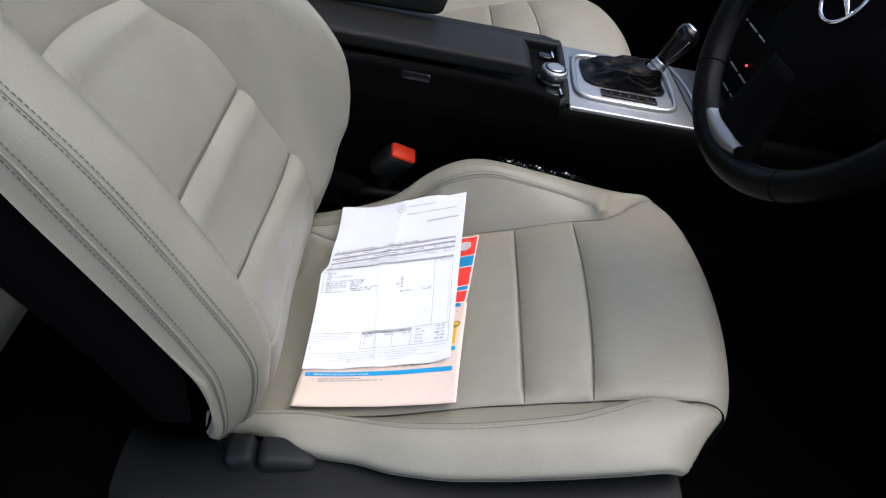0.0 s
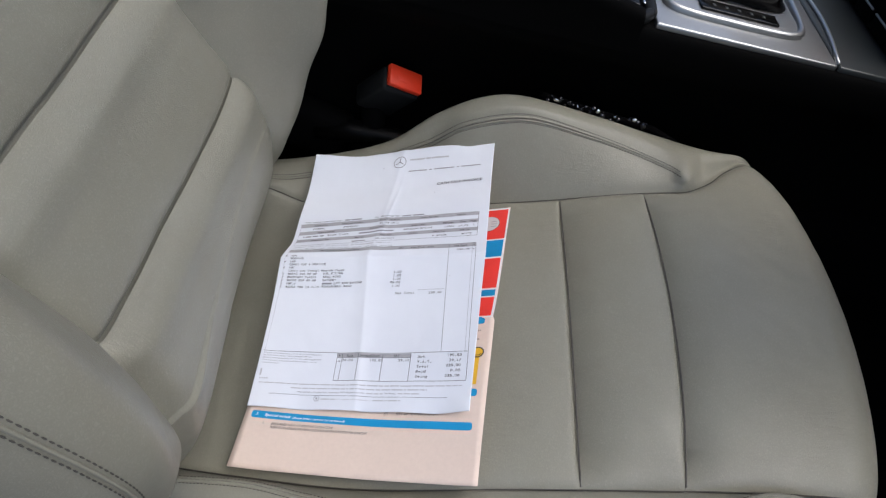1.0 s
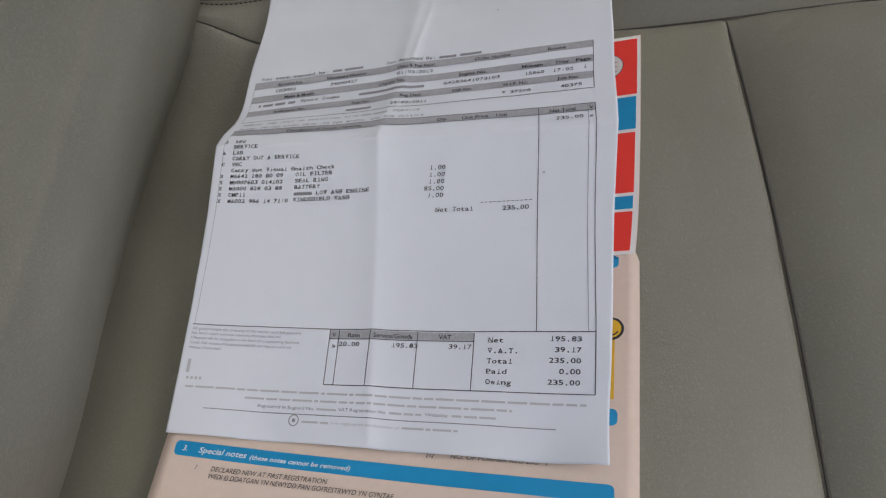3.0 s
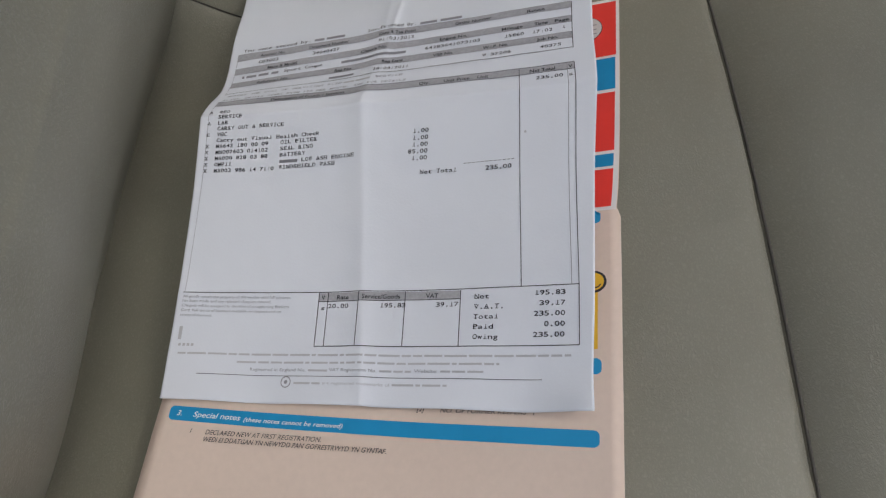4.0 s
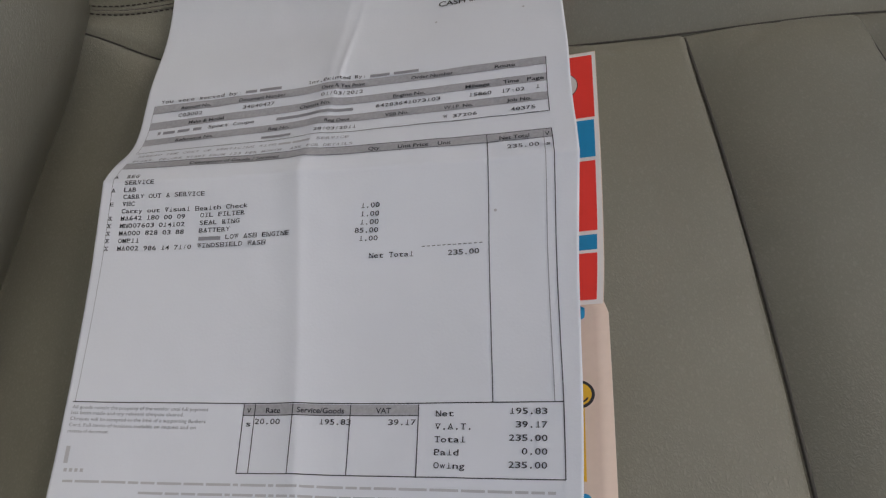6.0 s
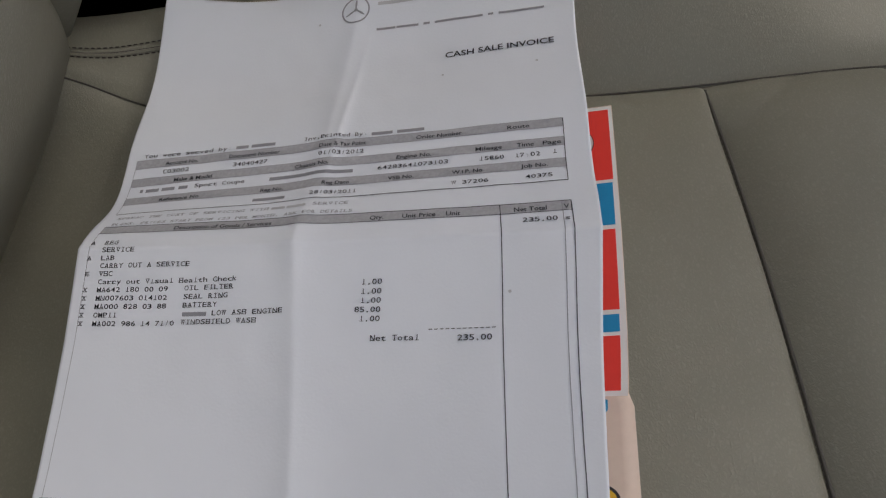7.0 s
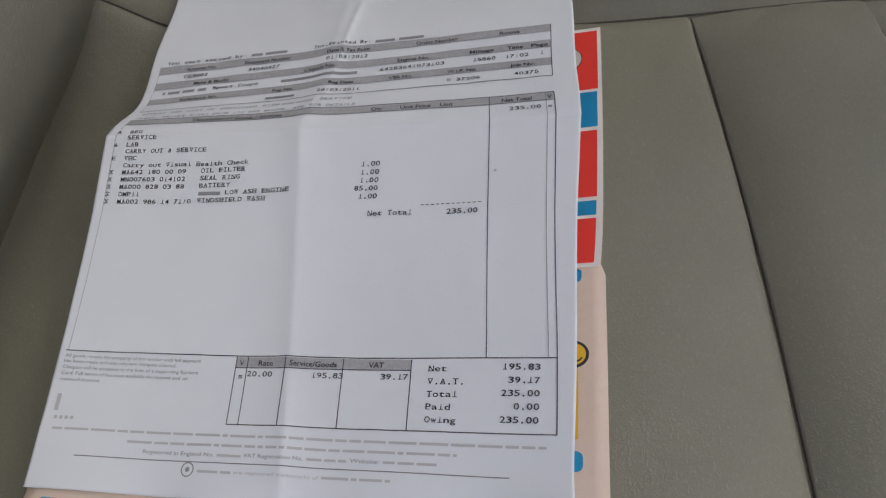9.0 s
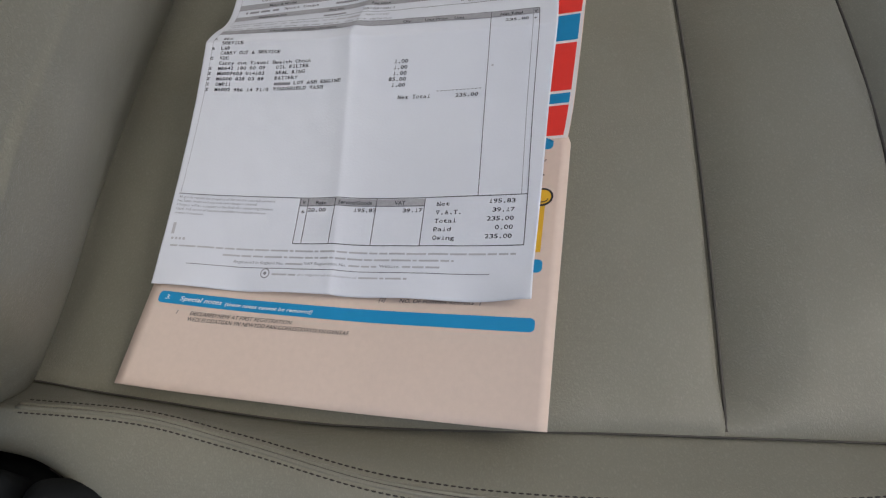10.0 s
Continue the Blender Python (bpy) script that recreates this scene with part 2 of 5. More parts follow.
def thing(name, label, category, at=(0, 0, 0), group="", kind=""):
    return tagged(new(name), label, category, group, kind)


# ---- the setting: ground and the car's shell ----
def plain(name, bm, material, kind="structure", label="", category=""):
    ob = part(name, bm, material, None, "", False)
    return tagged(ob, label, category, "", kind)


bm = bmesh.new()
bmesh.ops.create_grid(bm, x_segments=2, y_segments=2, size=400)
plain("ground", bm, ASPHALT, label="grey asphalt ground beside the car", category="ground")

FLOOR_Z = 0.27
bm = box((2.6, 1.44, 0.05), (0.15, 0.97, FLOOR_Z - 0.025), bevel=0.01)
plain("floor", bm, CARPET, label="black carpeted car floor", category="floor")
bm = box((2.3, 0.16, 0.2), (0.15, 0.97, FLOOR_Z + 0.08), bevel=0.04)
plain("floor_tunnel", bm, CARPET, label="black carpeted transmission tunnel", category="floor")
bm = box((2.6, 0.12, 0.16), (0.15, 0.19, 0.31), bevel=0.03)
plain("door_sill", bm, TRIMGREY, label="charcoal door sill trim", category="sill")
# unseen roof, left open over the front seats to let light down
bm = box((0.14, 1.26, 0.04), (0.25, 0.97, 1.38), bevel=0.015)
box((0.86, 1.26, 0.04), (-0.73, 0.97, 1.38), bevel=0.015, bm=bm)
box((0.48, 0.10, 0.04), (-0.06, 0.40, 1.38), bevel=0.015, bm=bm)
box((0.48, 0.16, 0.04), (-0.06, 1.52, 1.38), bevel=0.015, bm=bm)
plain("ceiling", bm, LINING, label="grey fabric headliner, unseen, with an added opening for overhead light", category="ceiling")
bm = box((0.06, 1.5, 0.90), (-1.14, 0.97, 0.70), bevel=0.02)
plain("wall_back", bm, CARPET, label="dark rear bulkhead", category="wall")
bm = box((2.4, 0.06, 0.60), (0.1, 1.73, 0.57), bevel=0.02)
# unseen block added above the door panel to keep light off the rear
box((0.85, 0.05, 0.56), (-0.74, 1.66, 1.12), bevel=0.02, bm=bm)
plain("wall_far", bm, PLASTIC, label="black far-side door panel with an added unseen block shading the rear", category="wall")
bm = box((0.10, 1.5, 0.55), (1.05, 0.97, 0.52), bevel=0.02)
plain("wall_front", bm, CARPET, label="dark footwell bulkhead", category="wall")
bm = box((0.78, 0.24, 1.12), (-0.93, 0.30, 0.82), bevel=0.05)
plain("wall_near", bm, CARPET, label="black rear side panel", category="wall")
# assumed pane across that opening; it casts no shadow
bm = box((0.476, 0.988, 0.006), (-0.06, 0.945, 1.392), bevel=0.002)
plain("added_roof_pane", bm, CLEARGLASS, label="clear glass pane added over the unseen roof opening", category="window").visible_shadow = False
bm = tube([(1.2, 0.25, 0.92), (0.85, 0.28, 1.16), (0.5, 0.32, 1.34)], 0.035, 8)
tube([(1.2, 1.69, 0.92), (0.85, 1.66, 1.16), (0.5, 1.62, 1.34)], 0.035, 8, bm)
plain("pillar_trim", bm, LINING, label="grey windscreen pillar trims", category="trim")

# ---- leather seats ----
CX = [-0.22, -0.165, 0.042, 0.12, 0.20, 0.265, 0.32, 0.40]
CZ = [0.456, 0.470, 0.536, 0.556, 0.575, 0.581, 0.579, 0.570]
ROLL = 0.045            # radius of the cushion's front edge


def front_x(y):
    return curve(y, [0.38, 0.40, 0.43, 0.47, 0.54, 0.63, 0.72, 0.80, 0.85, 0.88], [0.305, 0.316, 0.338, 0.370, 0.390, 0.400, 0.399, 0.388, 0.366, 0.345])


def cushion_z(x, y):
    edge = curve(x, [-0.22, -0.16, -0.06, 0.08, 0.14, 0.20, 0.40], [0.023, 0.020, 0.011, 0.005, 0.0, -0.005, 0.003])
    near = max(1 - max(y - seam_out(x), 0) / 0.09, 0)
    rise = curve(x, [-0.24, -0.22, -0.19, -0.15, -0.10, 0.0, 0.10, 0.40], [0.068, 0.064, 0.053, 0.034, 0.018, 0.005, 0.0, 0.0])
    far = max(1 - max(seam_in(x) - y, 0) / 0.065, 0)
    return curve(x, CX, CZ) + 0.008 * (1 - ((y - 0.62) / 0.155) ** 2) + 0.05 * (y - 0.62) + edge * near * near + rise * far * far


def bend(x, y, z):
    """Lays a flat cushion place round the front edge."""
    start = front_x(y) - ROLL
    if x <= start:
        return (x, y, z)
    a = (x - start) / ROLL
    if a < math.pi / 2:
        return (start + ROLL * math.sin(a), y, z - ROLL * (1 - math.cos(a)))
    return (start + ROLL - 0.05 * (x - start - ROLL * math.pi / 2), y, z - ROLL - (x - start - ROLL * math.pi / 2))


def seam_out(x):
    return curve(x, [-0.22, -0.165, -0.06, 0.05, 0.45], [0.495, 0.487, 0.474, 0.470, 0.468])


def seam_in(x):
    return curve(x, [-0.27, -0.19, -0.15, -0.10, 0.0, 0.25, 0.285, 0.31, 0.34, 0.37, 0.50],
                 [0.806, 0.798, 0.788, 0.779, 0.777, 0.777, 0.794, 0.818, 0.838, 0.848, 0.852])


def seam_1(y):
    return 0.1222 + 0.014 * (y - 0.47)


def seam_2(y):
    q = (y - 0.47) / 0.305
    return 0.2025 + 0.009 * q + 0.026 * q * (1 - q)


def tucked(d, depth=0.0055, reach=0.008, slow=0.35):
    """How far a padded panel sinks at d from its seam: a quick roll and a slow fall."""
    return depth * math.exp(-max(d, 0.0) / reach) + slow * depth * math.exp(-max(d, 0.0) / 0.03)


def worn(x, y, xa, ya, xb, yb):
    """A faint crease worn into the hide between two places."""
    dx, dy = xb - xa, yb - ya
    q = min(max(((x - xa) * dx + (y - ya) * dy) / (dx * dx + dy * dy), 0), 1)
    d = math.hypot(x - xa - q * dx, y - ya - q * dy)
    return 0.0007 * math.exp(-(d / 0.0028) ** 2) * math.sin(math.pi * (0.1 + 0.8 * q))


def cushion_panel(x_a, x_b, last=False):
    def place(u, v):
        x = 0.1
        for _ in range(4):
            y = seam_out(x) + (seam_in(x) - seam_out(x)) * v
            x0 = x_a(y)
            x1 = x_b(y)
            x = x0 + (x1 - x0) * u
        y = seam_out(x) + (seam_in(x) - seam_out(x)) * v
        gap = min(y - seam_out(x), seam_in(x) - y)
        sinks = [tucked(gap, 0.0050, 0.005, 0.55)]
        near = 0.35 + 0.65 * min(max(gap, 0) / 0.03, 1)
        if x_a is not rear:
            sinks.append(near * 0.0150 * math.exp(-((x - x0) / 0.020) ** 1.15))
        if not last:
            sinks.append(near * (0.0078 * math.exp(-(x1 - x) / 0.0016) + 0.0040 * math.exp(-(x1 - x) / 0.016)))
        sink = math.sqrt(sum(k * k for k in sinks))
        soft = -worn(x, y, 0.128, 0.487, 0.142, 0.478) - worn(x, y, 0.127, 0.480, 0.138, 0.474) - worn(x, y, 0.136, 0.745, 0.181, 0.781) - worn(x, y, 0.083, 0.767, 0.091, 0.761) + 0.0012 * noise.noise((x * 16, y * 16, 3)) + 0.0004 * noise.noise((x * 60, y * 60, 7))
        return bend(x, y, cushion_z(x, y) - sink + soft)
    return place


def rear(y):
    return -0.265


def nose(y):
    return 0.50


BX = [-0.22, -0.167, -0.10, -0.016, 0.019, 0.072, 0.125, 0.20, 0.24, 0.262, 0.30]
BY = [0.816, 0.8125, 0.820, 0.829, 0.825, 0.825, 0.823, 0.816, 0.799, 0.776, 0.80]
BZ = [0.5165, 0.5215, 0.5375, 0.574, 0.604, 0.621, 0.616, 0.597, 0.593, 0.598, 0.590]
RX = [-0.22, -0.16, -0.108, -0.056, -0.008, 0.05, 0.107, 0.224, 0.312, 0.36, 0.47]
RY = [0.848, 0.850, 0.850, 0.850, 0.850, 0.853, 0.853, 0.851, 0.851, 0.850, 0.848]
RZ = [0.508, 0.518, 0.533, 0.557, 0.601, 0.628, 0.625, 0.596, 0.573, 0.566, 0.560]


def inner_bolster(u, v):
    x = -0.265 + 0.765 * u
    a = (seam_in(x), cushion_z(x, seam_in(x)) - 0.0095)
    ry, rz = curve(x, RX, RY), curve(x, RX, RZ)
    by, bz = curve(x, BX, BY), curve(x, BX, BZ)
    if x > 0.25:
        w = min((x - 0.25) / 0.03, 1)
        by, bz = by + (0.5 * (a[0] + ry) - by) * w, bz + (0.5 * (a[1] + rz) + 0.006 - bz) * w
    knots = [a, (a[0] + 0.35 * (by - a[0]), a[1] + 0.33 * (bz - a[1]) + 0.003), (by, bz), (0.5 * (by + ry), 0.5 * (bz + rz) + 0.006),
             (ry, rz), (ry + 0.016, rz - 0.028), (ry + 0.018, rz - 0.07), (ry + 0.010, rz - 0.12)]
    y, z = spline(knots, v)
    q = 0.0012 * noise.noise((x * 18, y * 18, 9))
    return bend(x, y, z + q)


def on_bolster(surface, x, y, top=0.62):
    """The place on a bolster at x and y, a hair above the hide."""
    u = (x + 0.265) / 0.765
    a, b = 0.0, top
    rising = surface(u, b)[1] > surface(u, a)[1]
    for _ in range(18):
        m = 0.5 * (a + b)
        if (surface(u, m)[1] < y) == rising:
            a = m
        else:
            b = m
    p = surface(u, 0.5 * (a + b))
    return (p[0], p[1], p[2] + 0.0004)


def twin_in(shift):
    def line(q):
        x = -0.235 + 0.484 * q
        return on_bolster(inner_bolster, x, max(curve(x, BX, BY) + shift, seam_in(x) + 0.001), 0.57)
    return line


TX = [-0.22, -0.145, -0.096, -0.025, 0.05, 0.17, 0.22, 0.265, 0.33, 0.47]
TY = [0.474, 0.469, 0.459, 0.442, 0.436, 0.440, 0.450, 0.462, 0.452, 0.450]
TZ = [0.501, 0.513, 0.520, 0.534, 0.545, 0.563, 0.571, 0.576, 0.574, 0.568]
EX = [-0.27, -0.20, -0.155, -0.12, -0.075, -0.03, 0.05, 0.22, 0.30, 0.36, 0.50]
EY = [0.458, 0.452, 0.430, 0.419, 0.411, 0.397, 0.386, 0.384, 0.392, 0.412, 0.42]


def corner(x, y, z):
    """Rounds the cushion's lower outer front corner: what would hang too low turns under."""
    low = curve(x, [0.10, 0.18, 0.24, 0.27, 0.30, 0.335, 0.36, 0.40], [0.30, 0.42, 0.500, 0.517, 0.528, 0.548, 0.545, 0.50]) if x > 0.10 else 0.0
    if z < low:
        over = low - z
        return (x - 0.5 * over, y + 0.5 * over, low - 0.004 * (1 - math.exp(-over / 0.004)))
    return (x, y, z)


def outer_bolster(u, v):
    x = -0.265 + 0.765 * u
    so = seam_out(x)
    a = (so, cushion_z(x, so) - 0.0095)
    ty, tz = curve(x, TX, TY), curve(x, TX, TZ)
    e = curve(x, EX, EY)
    fall = curve(x, [-0.22, -0.12, -0.03, 0.06], [0.004, 0.009, 0.016, 0.018])
    knots = [a, (0.5 * (a[0] + ty), 0.45 * a[1] + 0.55 * tz), (ty, tz - 0.0008), (ty - 0.5 * (ty - e - 0.008), tz - 0.25 * fall), (e + 0.005, tz - fall - 0.003),
             (e + 0.0005, tz - fall - 0.013), (e + 0.003, tz - fall - 0.022), (e + 0.018, tz - fall - 0.026)]
    y, z = spline(knots, v)
    q = 0.0012 * noise.noise((x * 18, y * 18, 5))
    return corner(*bend(x, y, z + q))


def twin_out(shift):
    def line(q):
        x = -0.205 + 0.47 * q
        return on_bolster(outer_bolster, x, min(curve(x, TX, TY) + shift, seam_out(x) - 0.001), 0.55)
    return line


def hem_out(shift):
    def line(q):
        x = -0.19 + 0.44 * q
        p = outer_bolster((x + 0.265) / 0.765, 0.715 + shift)
        return (p[0], p[1] - 0.0004, p[2] + 0.0003)
    return line


# the backrest: x along a reclined, lightly bowed line
HZ = [0.44, 0.50, 0.56, 0.62, 0.69, 0.79, 0.90, 1.00, 1.15]
HX = [-0.235, -0.204, -0.180, -0.174, -0.190, -0.232, -0.280, -0.325, -0.392]


def back_x(y, z):
    lean = 0.08 if y < 0.61 else curve(z, [0.55, 0.62, 0.72], [0.0, 0.02, 0.08])
    return curve(z, HZ, HX) - lean * (y - 0.61)


def back_in(z):
    return curve(z, [0.46, 0.50, 0.54, 0.575, 0.60, 0.69, 0.755, 0.80, 0.835, 0.875, 0.94, 1.15], [0.848, 0.832, 0.813, 0.800, 0.795, 0.775, 0.761, 0.753, 0.745, 0.724, 0.660, 0.60])


def back_out(z):
    return curve(z, [0.46, 0.60, 0.72, 0.80, 0.85, 0.90, 0.93, 0.965, 1.15], [0.479, 0.474, 0.469, 0.466, 0.459, 0.451, 0.458, 0.474, 0.51])


def line_1(q):
    return curve(q, [0, 0.1, 0.3, 0.52, 0.8, 1], [0.815, 0.8105, 0.802, 0.794, 0.790, 0.790])


def line_2(q):
    return curve(q, [0, 0.08, 0.25, 0.48, 0.75, 0.88, 1], [0.726, 0.719, 0.706, 0.690, 0.679, 0.677, 0.681])


def line_top(q):
    return 0.966 - 0.022 * q + 0.006 * math.sin(math.pi * q)


def line_low(q):
    return 0.445


def foot_in(z):
    """How the panel's inner edge stands out towards its foot."""
    return curve(z, [0.46, 0.50, 0.58, 0.68], [0.9, 0.9, 0.25, 1.0])


def back_panel(low, high, tuck_low=True):
    def place(u, v):
        z0, z1 = low(v), high(v)
        under = 0.005 if tuck_low else 0.0
        z = z0 - under + (z1 - z0 + under) * u
        seam, yb = back_out(z), back_in(z)
        ya = seam - 0.032
        y = ya + (yb - ya) * v
        sinks = [tucked(min(y - seam, yb - y), 0.007, 0.006), tucked(z1 - z, 0.0110, 0.006, 0.1)]
        if tuck_low:
            sinks.append(tucked(z - z0, 0.0080, 0.006, 0.9))
        sink = min(math.sqrt(sum(k * k for k in sinks)), 0.0145) + 0.8 * max(seam - y, 0)
        hollow = 0.010 * (2 * v - 1) ** 2 * (foot_in(z) if v > 0.5 else curve(z, [0.50, 0.58, 0.68], [-1.2, -0.4, 1.0]))
        soft = 0.0015 * noise.noise((y * 14, z * 14, 21)) + 0.0035 * math.exp(-((z1 - z - 0.016) / 0.014) ** 2)
        under = 0.628 + 0.004 * noise.noise((y * 9, 0, 5)) - z
        if under > -0.004:
            # a worn fold across the lumbar hide, deepest beside the outer bolster
            fold = 0.0009 + 0.0030 * math.exp(-((y - 0.49) / 0.045) ** 2)
            soft += fold * (math.exp(-under / 0.012) if under > 0 else 1 + under / 0.004)
        return (back_x(y, z) + hollow - sink + soft, y, z)
    return place


def crest_in(z):
    return curve(z, [0.46, 0.53, 0.60, 0.65, 0.70, 0.75, 0.80, 0.85, 0.90, 0.97, 1.05, 1.15], [-0.034, -0.006, 0.018, 0.044, 0.084, 0.114, 0.130, 0.125, 0.104, 0.080, 0.05, 0.02])


def crest_out(z):
    return curve(z, [0.50, 0.56, 0.60, 0.65, 0.704, 0.77, 0.836, 0.93, 1.05, 1.15], [-0.014, -0.008, 0.0, 0.014, 0.034, 0.048, 0.056, 0.056, 0.035, 0.01])


def back_bolster_in(u, v):
    z = 0.455 + 0.65 * u
    ya, c = back_in(z), crest_in(z)
    narrow = curve(z, [0.455, 0.50, 0.55, 0.62, 1.2], [0.018, 0.012, 0.005, 0.001, 0.0])
    yc = max(0.836 - narrow, ya + 0.005)
    ye = yc + curve(z, [0.46, 0.50, 0.56], [0.010, 0.016, 0.032])
    low = 0.010 * foot_in(z)
    knots = [(ya - 0.004, min(-0.004, low - 0.013)), (ya + 0.45 * (yc - ya), 0.36 * c + 0.004), (ya + 0.8 * (yc - ya), 0.82 * c + 0.004), (yc, c), (0.5 * (yc + ye) + 0.007, c - 0.012),
             (ye, c - 0.045), (ye + 0.002, 0.3 * c - 0.05), (ye - 0.010, -0.085)]
    y, d = spline(knots, v)
    soft = 0.002 * noise.noise((y * 12, z * 12, 31))
    return (back_x(y, z) + d + soft, y, z)


def out_low(v):
    """Where the outer bolster's hide ends below: low inside, higher round the outside."""
    return curve(v, [0, 0.2, 0.3, 0.42, 0.55, 0.665, 0.8, 1], [0.520, 0.532, 0.554, 0.570, 0.574, 0.577, 0.586, 0.590])


def out_set(z, v):
    """How far the outer bolster's foot draws back."""
    fold = curve(z, [0.52, 0.65, 0.69, 0.74], [0.011, 0.010, 0.006, 0.0])
    crest = curve(z, [0.58, 0.614, 0.667, 0.70, 0.75], [0.018, 0.014, 0.006, 0.003, 0.0])
    side = curve(z, [0.585, 0.596, 0.64, 0.68, 0.72, 0.80, 0.95], [0.048, 0.046, 0.037, 0.027, 0.018, 0.010, 0.004])
    edge = curve(z, [0.59, 0.627, 0.669, 0.70], [0.030, 0.019, 0.007, 0.0])
    return curve(v, [0, 0.12, 0.405, 0.665, 1], [fold, fold, crest, side, edge])


def back_out_knots(z):
    ya, c = back_out(z), crest_out(z)
    w = curve(z, [0.50, 0.56, 0.66, 0.85, 1.15], [0.026, 0.022, 0.009, 0.0, 0.0])
    back = curve(z, [0.56, 0.60, 0.64, 0.68, 0.72, 1.15], [-0.040, -0.038, -0.032, -0.024, -0.020, -0.020])
    inner = curve(z, [0.50, 0.58, 0.66], [-0.020, -0.016, -0.004])
    full = curve(z, [0.50, 0.58, 0.66], [0.014, 0.012, 0.0])
    return [(ya + full * 0.3, inner), (0.442 + 0.5 * w + full, 0.62 * c), (0.416 + 0.6 * w + 0.3 * full, c), (0.391 + 0.8 * w, c - 0.010), (0.373 + w, 0.55 * c - 0.004), (0.362 + w, -0.006),
            (0.3605 + w, 0.5 * back - 0.003), (0.366 + w, back)]


def back_bolster_out(u, v):
    low = out_low(v)
    z = low + (1.105 - low) * u
    y, d = spline(back_out_knots(z), v)
    q = min((z - low) / 0.022, 1)
    if q < 1:
        k = math.sqrt(max(1 - (1 - q) ** 2, 0))
        y += 0.006 * (1 - k) * min(v / 0.4, 1)
        d -= 0.008 * (1 - k) * max(1 - v / 0.6, 0)
    d -= out_set(z, v)
    soft = 0.0016 * noise.noise((y * 14, z * 14, 41))
    return (back_x(y, z) + d + soft, y, z)


def twin_back(v, shift):
    def line(q):
        u = 0.012 + 0.95 * q
        x, y, z = back_bolster_out(u, v[0] + (v[1] - v[0]) * min(q / 0.45, 1) + shift)
        return (x + 0.0004, y - 0.0007, z)
    return line


WELT_A, WELT_B = (0.398, 0.472), (0.622, 0.632)      # the two stitched welts, foot and above


def shoulder(u, v):
    """The upper backrest round the middle panel."""
    q = v
    z0 = line_top(q) - 0.003
    z = z0 + (1.13 - z0) * u
    ya, yb = back_out(z) - 0.03, back_in(z0) + (0.70 - back_in(z0)) * u
    y = ya + (yb - ya) * v
    return (back_x(y, z) - tucked(z - z0, 0.006, 0.008) + 0.02 * u + 0.01 * (2 * v - 1) ** 2, y, z)


def shell(u, v):
    """The dark hard shell closing the back."""
    z = 0.610 + 0.53 * u
    low = curve(z, [0.60, 0.66, 0.72, 0.80, 1.2], [0.060, 0.040, 0.014, 0.0, 0.0])
    near = curve(z, [0.60, 0.66, 0.85, 1.2], [0.016, 0.008, 0.0, 0.0])
    knots = [(0.371 + near, -0.022 - low), (0.372 + near, -0.070 - 0.7 * low), (0.388 + near, -0.135), (0.45, -0.160), (0.62, -0.165), (0.79, -0.140), (0.85, -0.105), (0.862, -0.080), (0.858, -0.06)]
    y, d = spline(knots, v)
    return (back_x(y, max(z, 0.6)) + d, y, z)


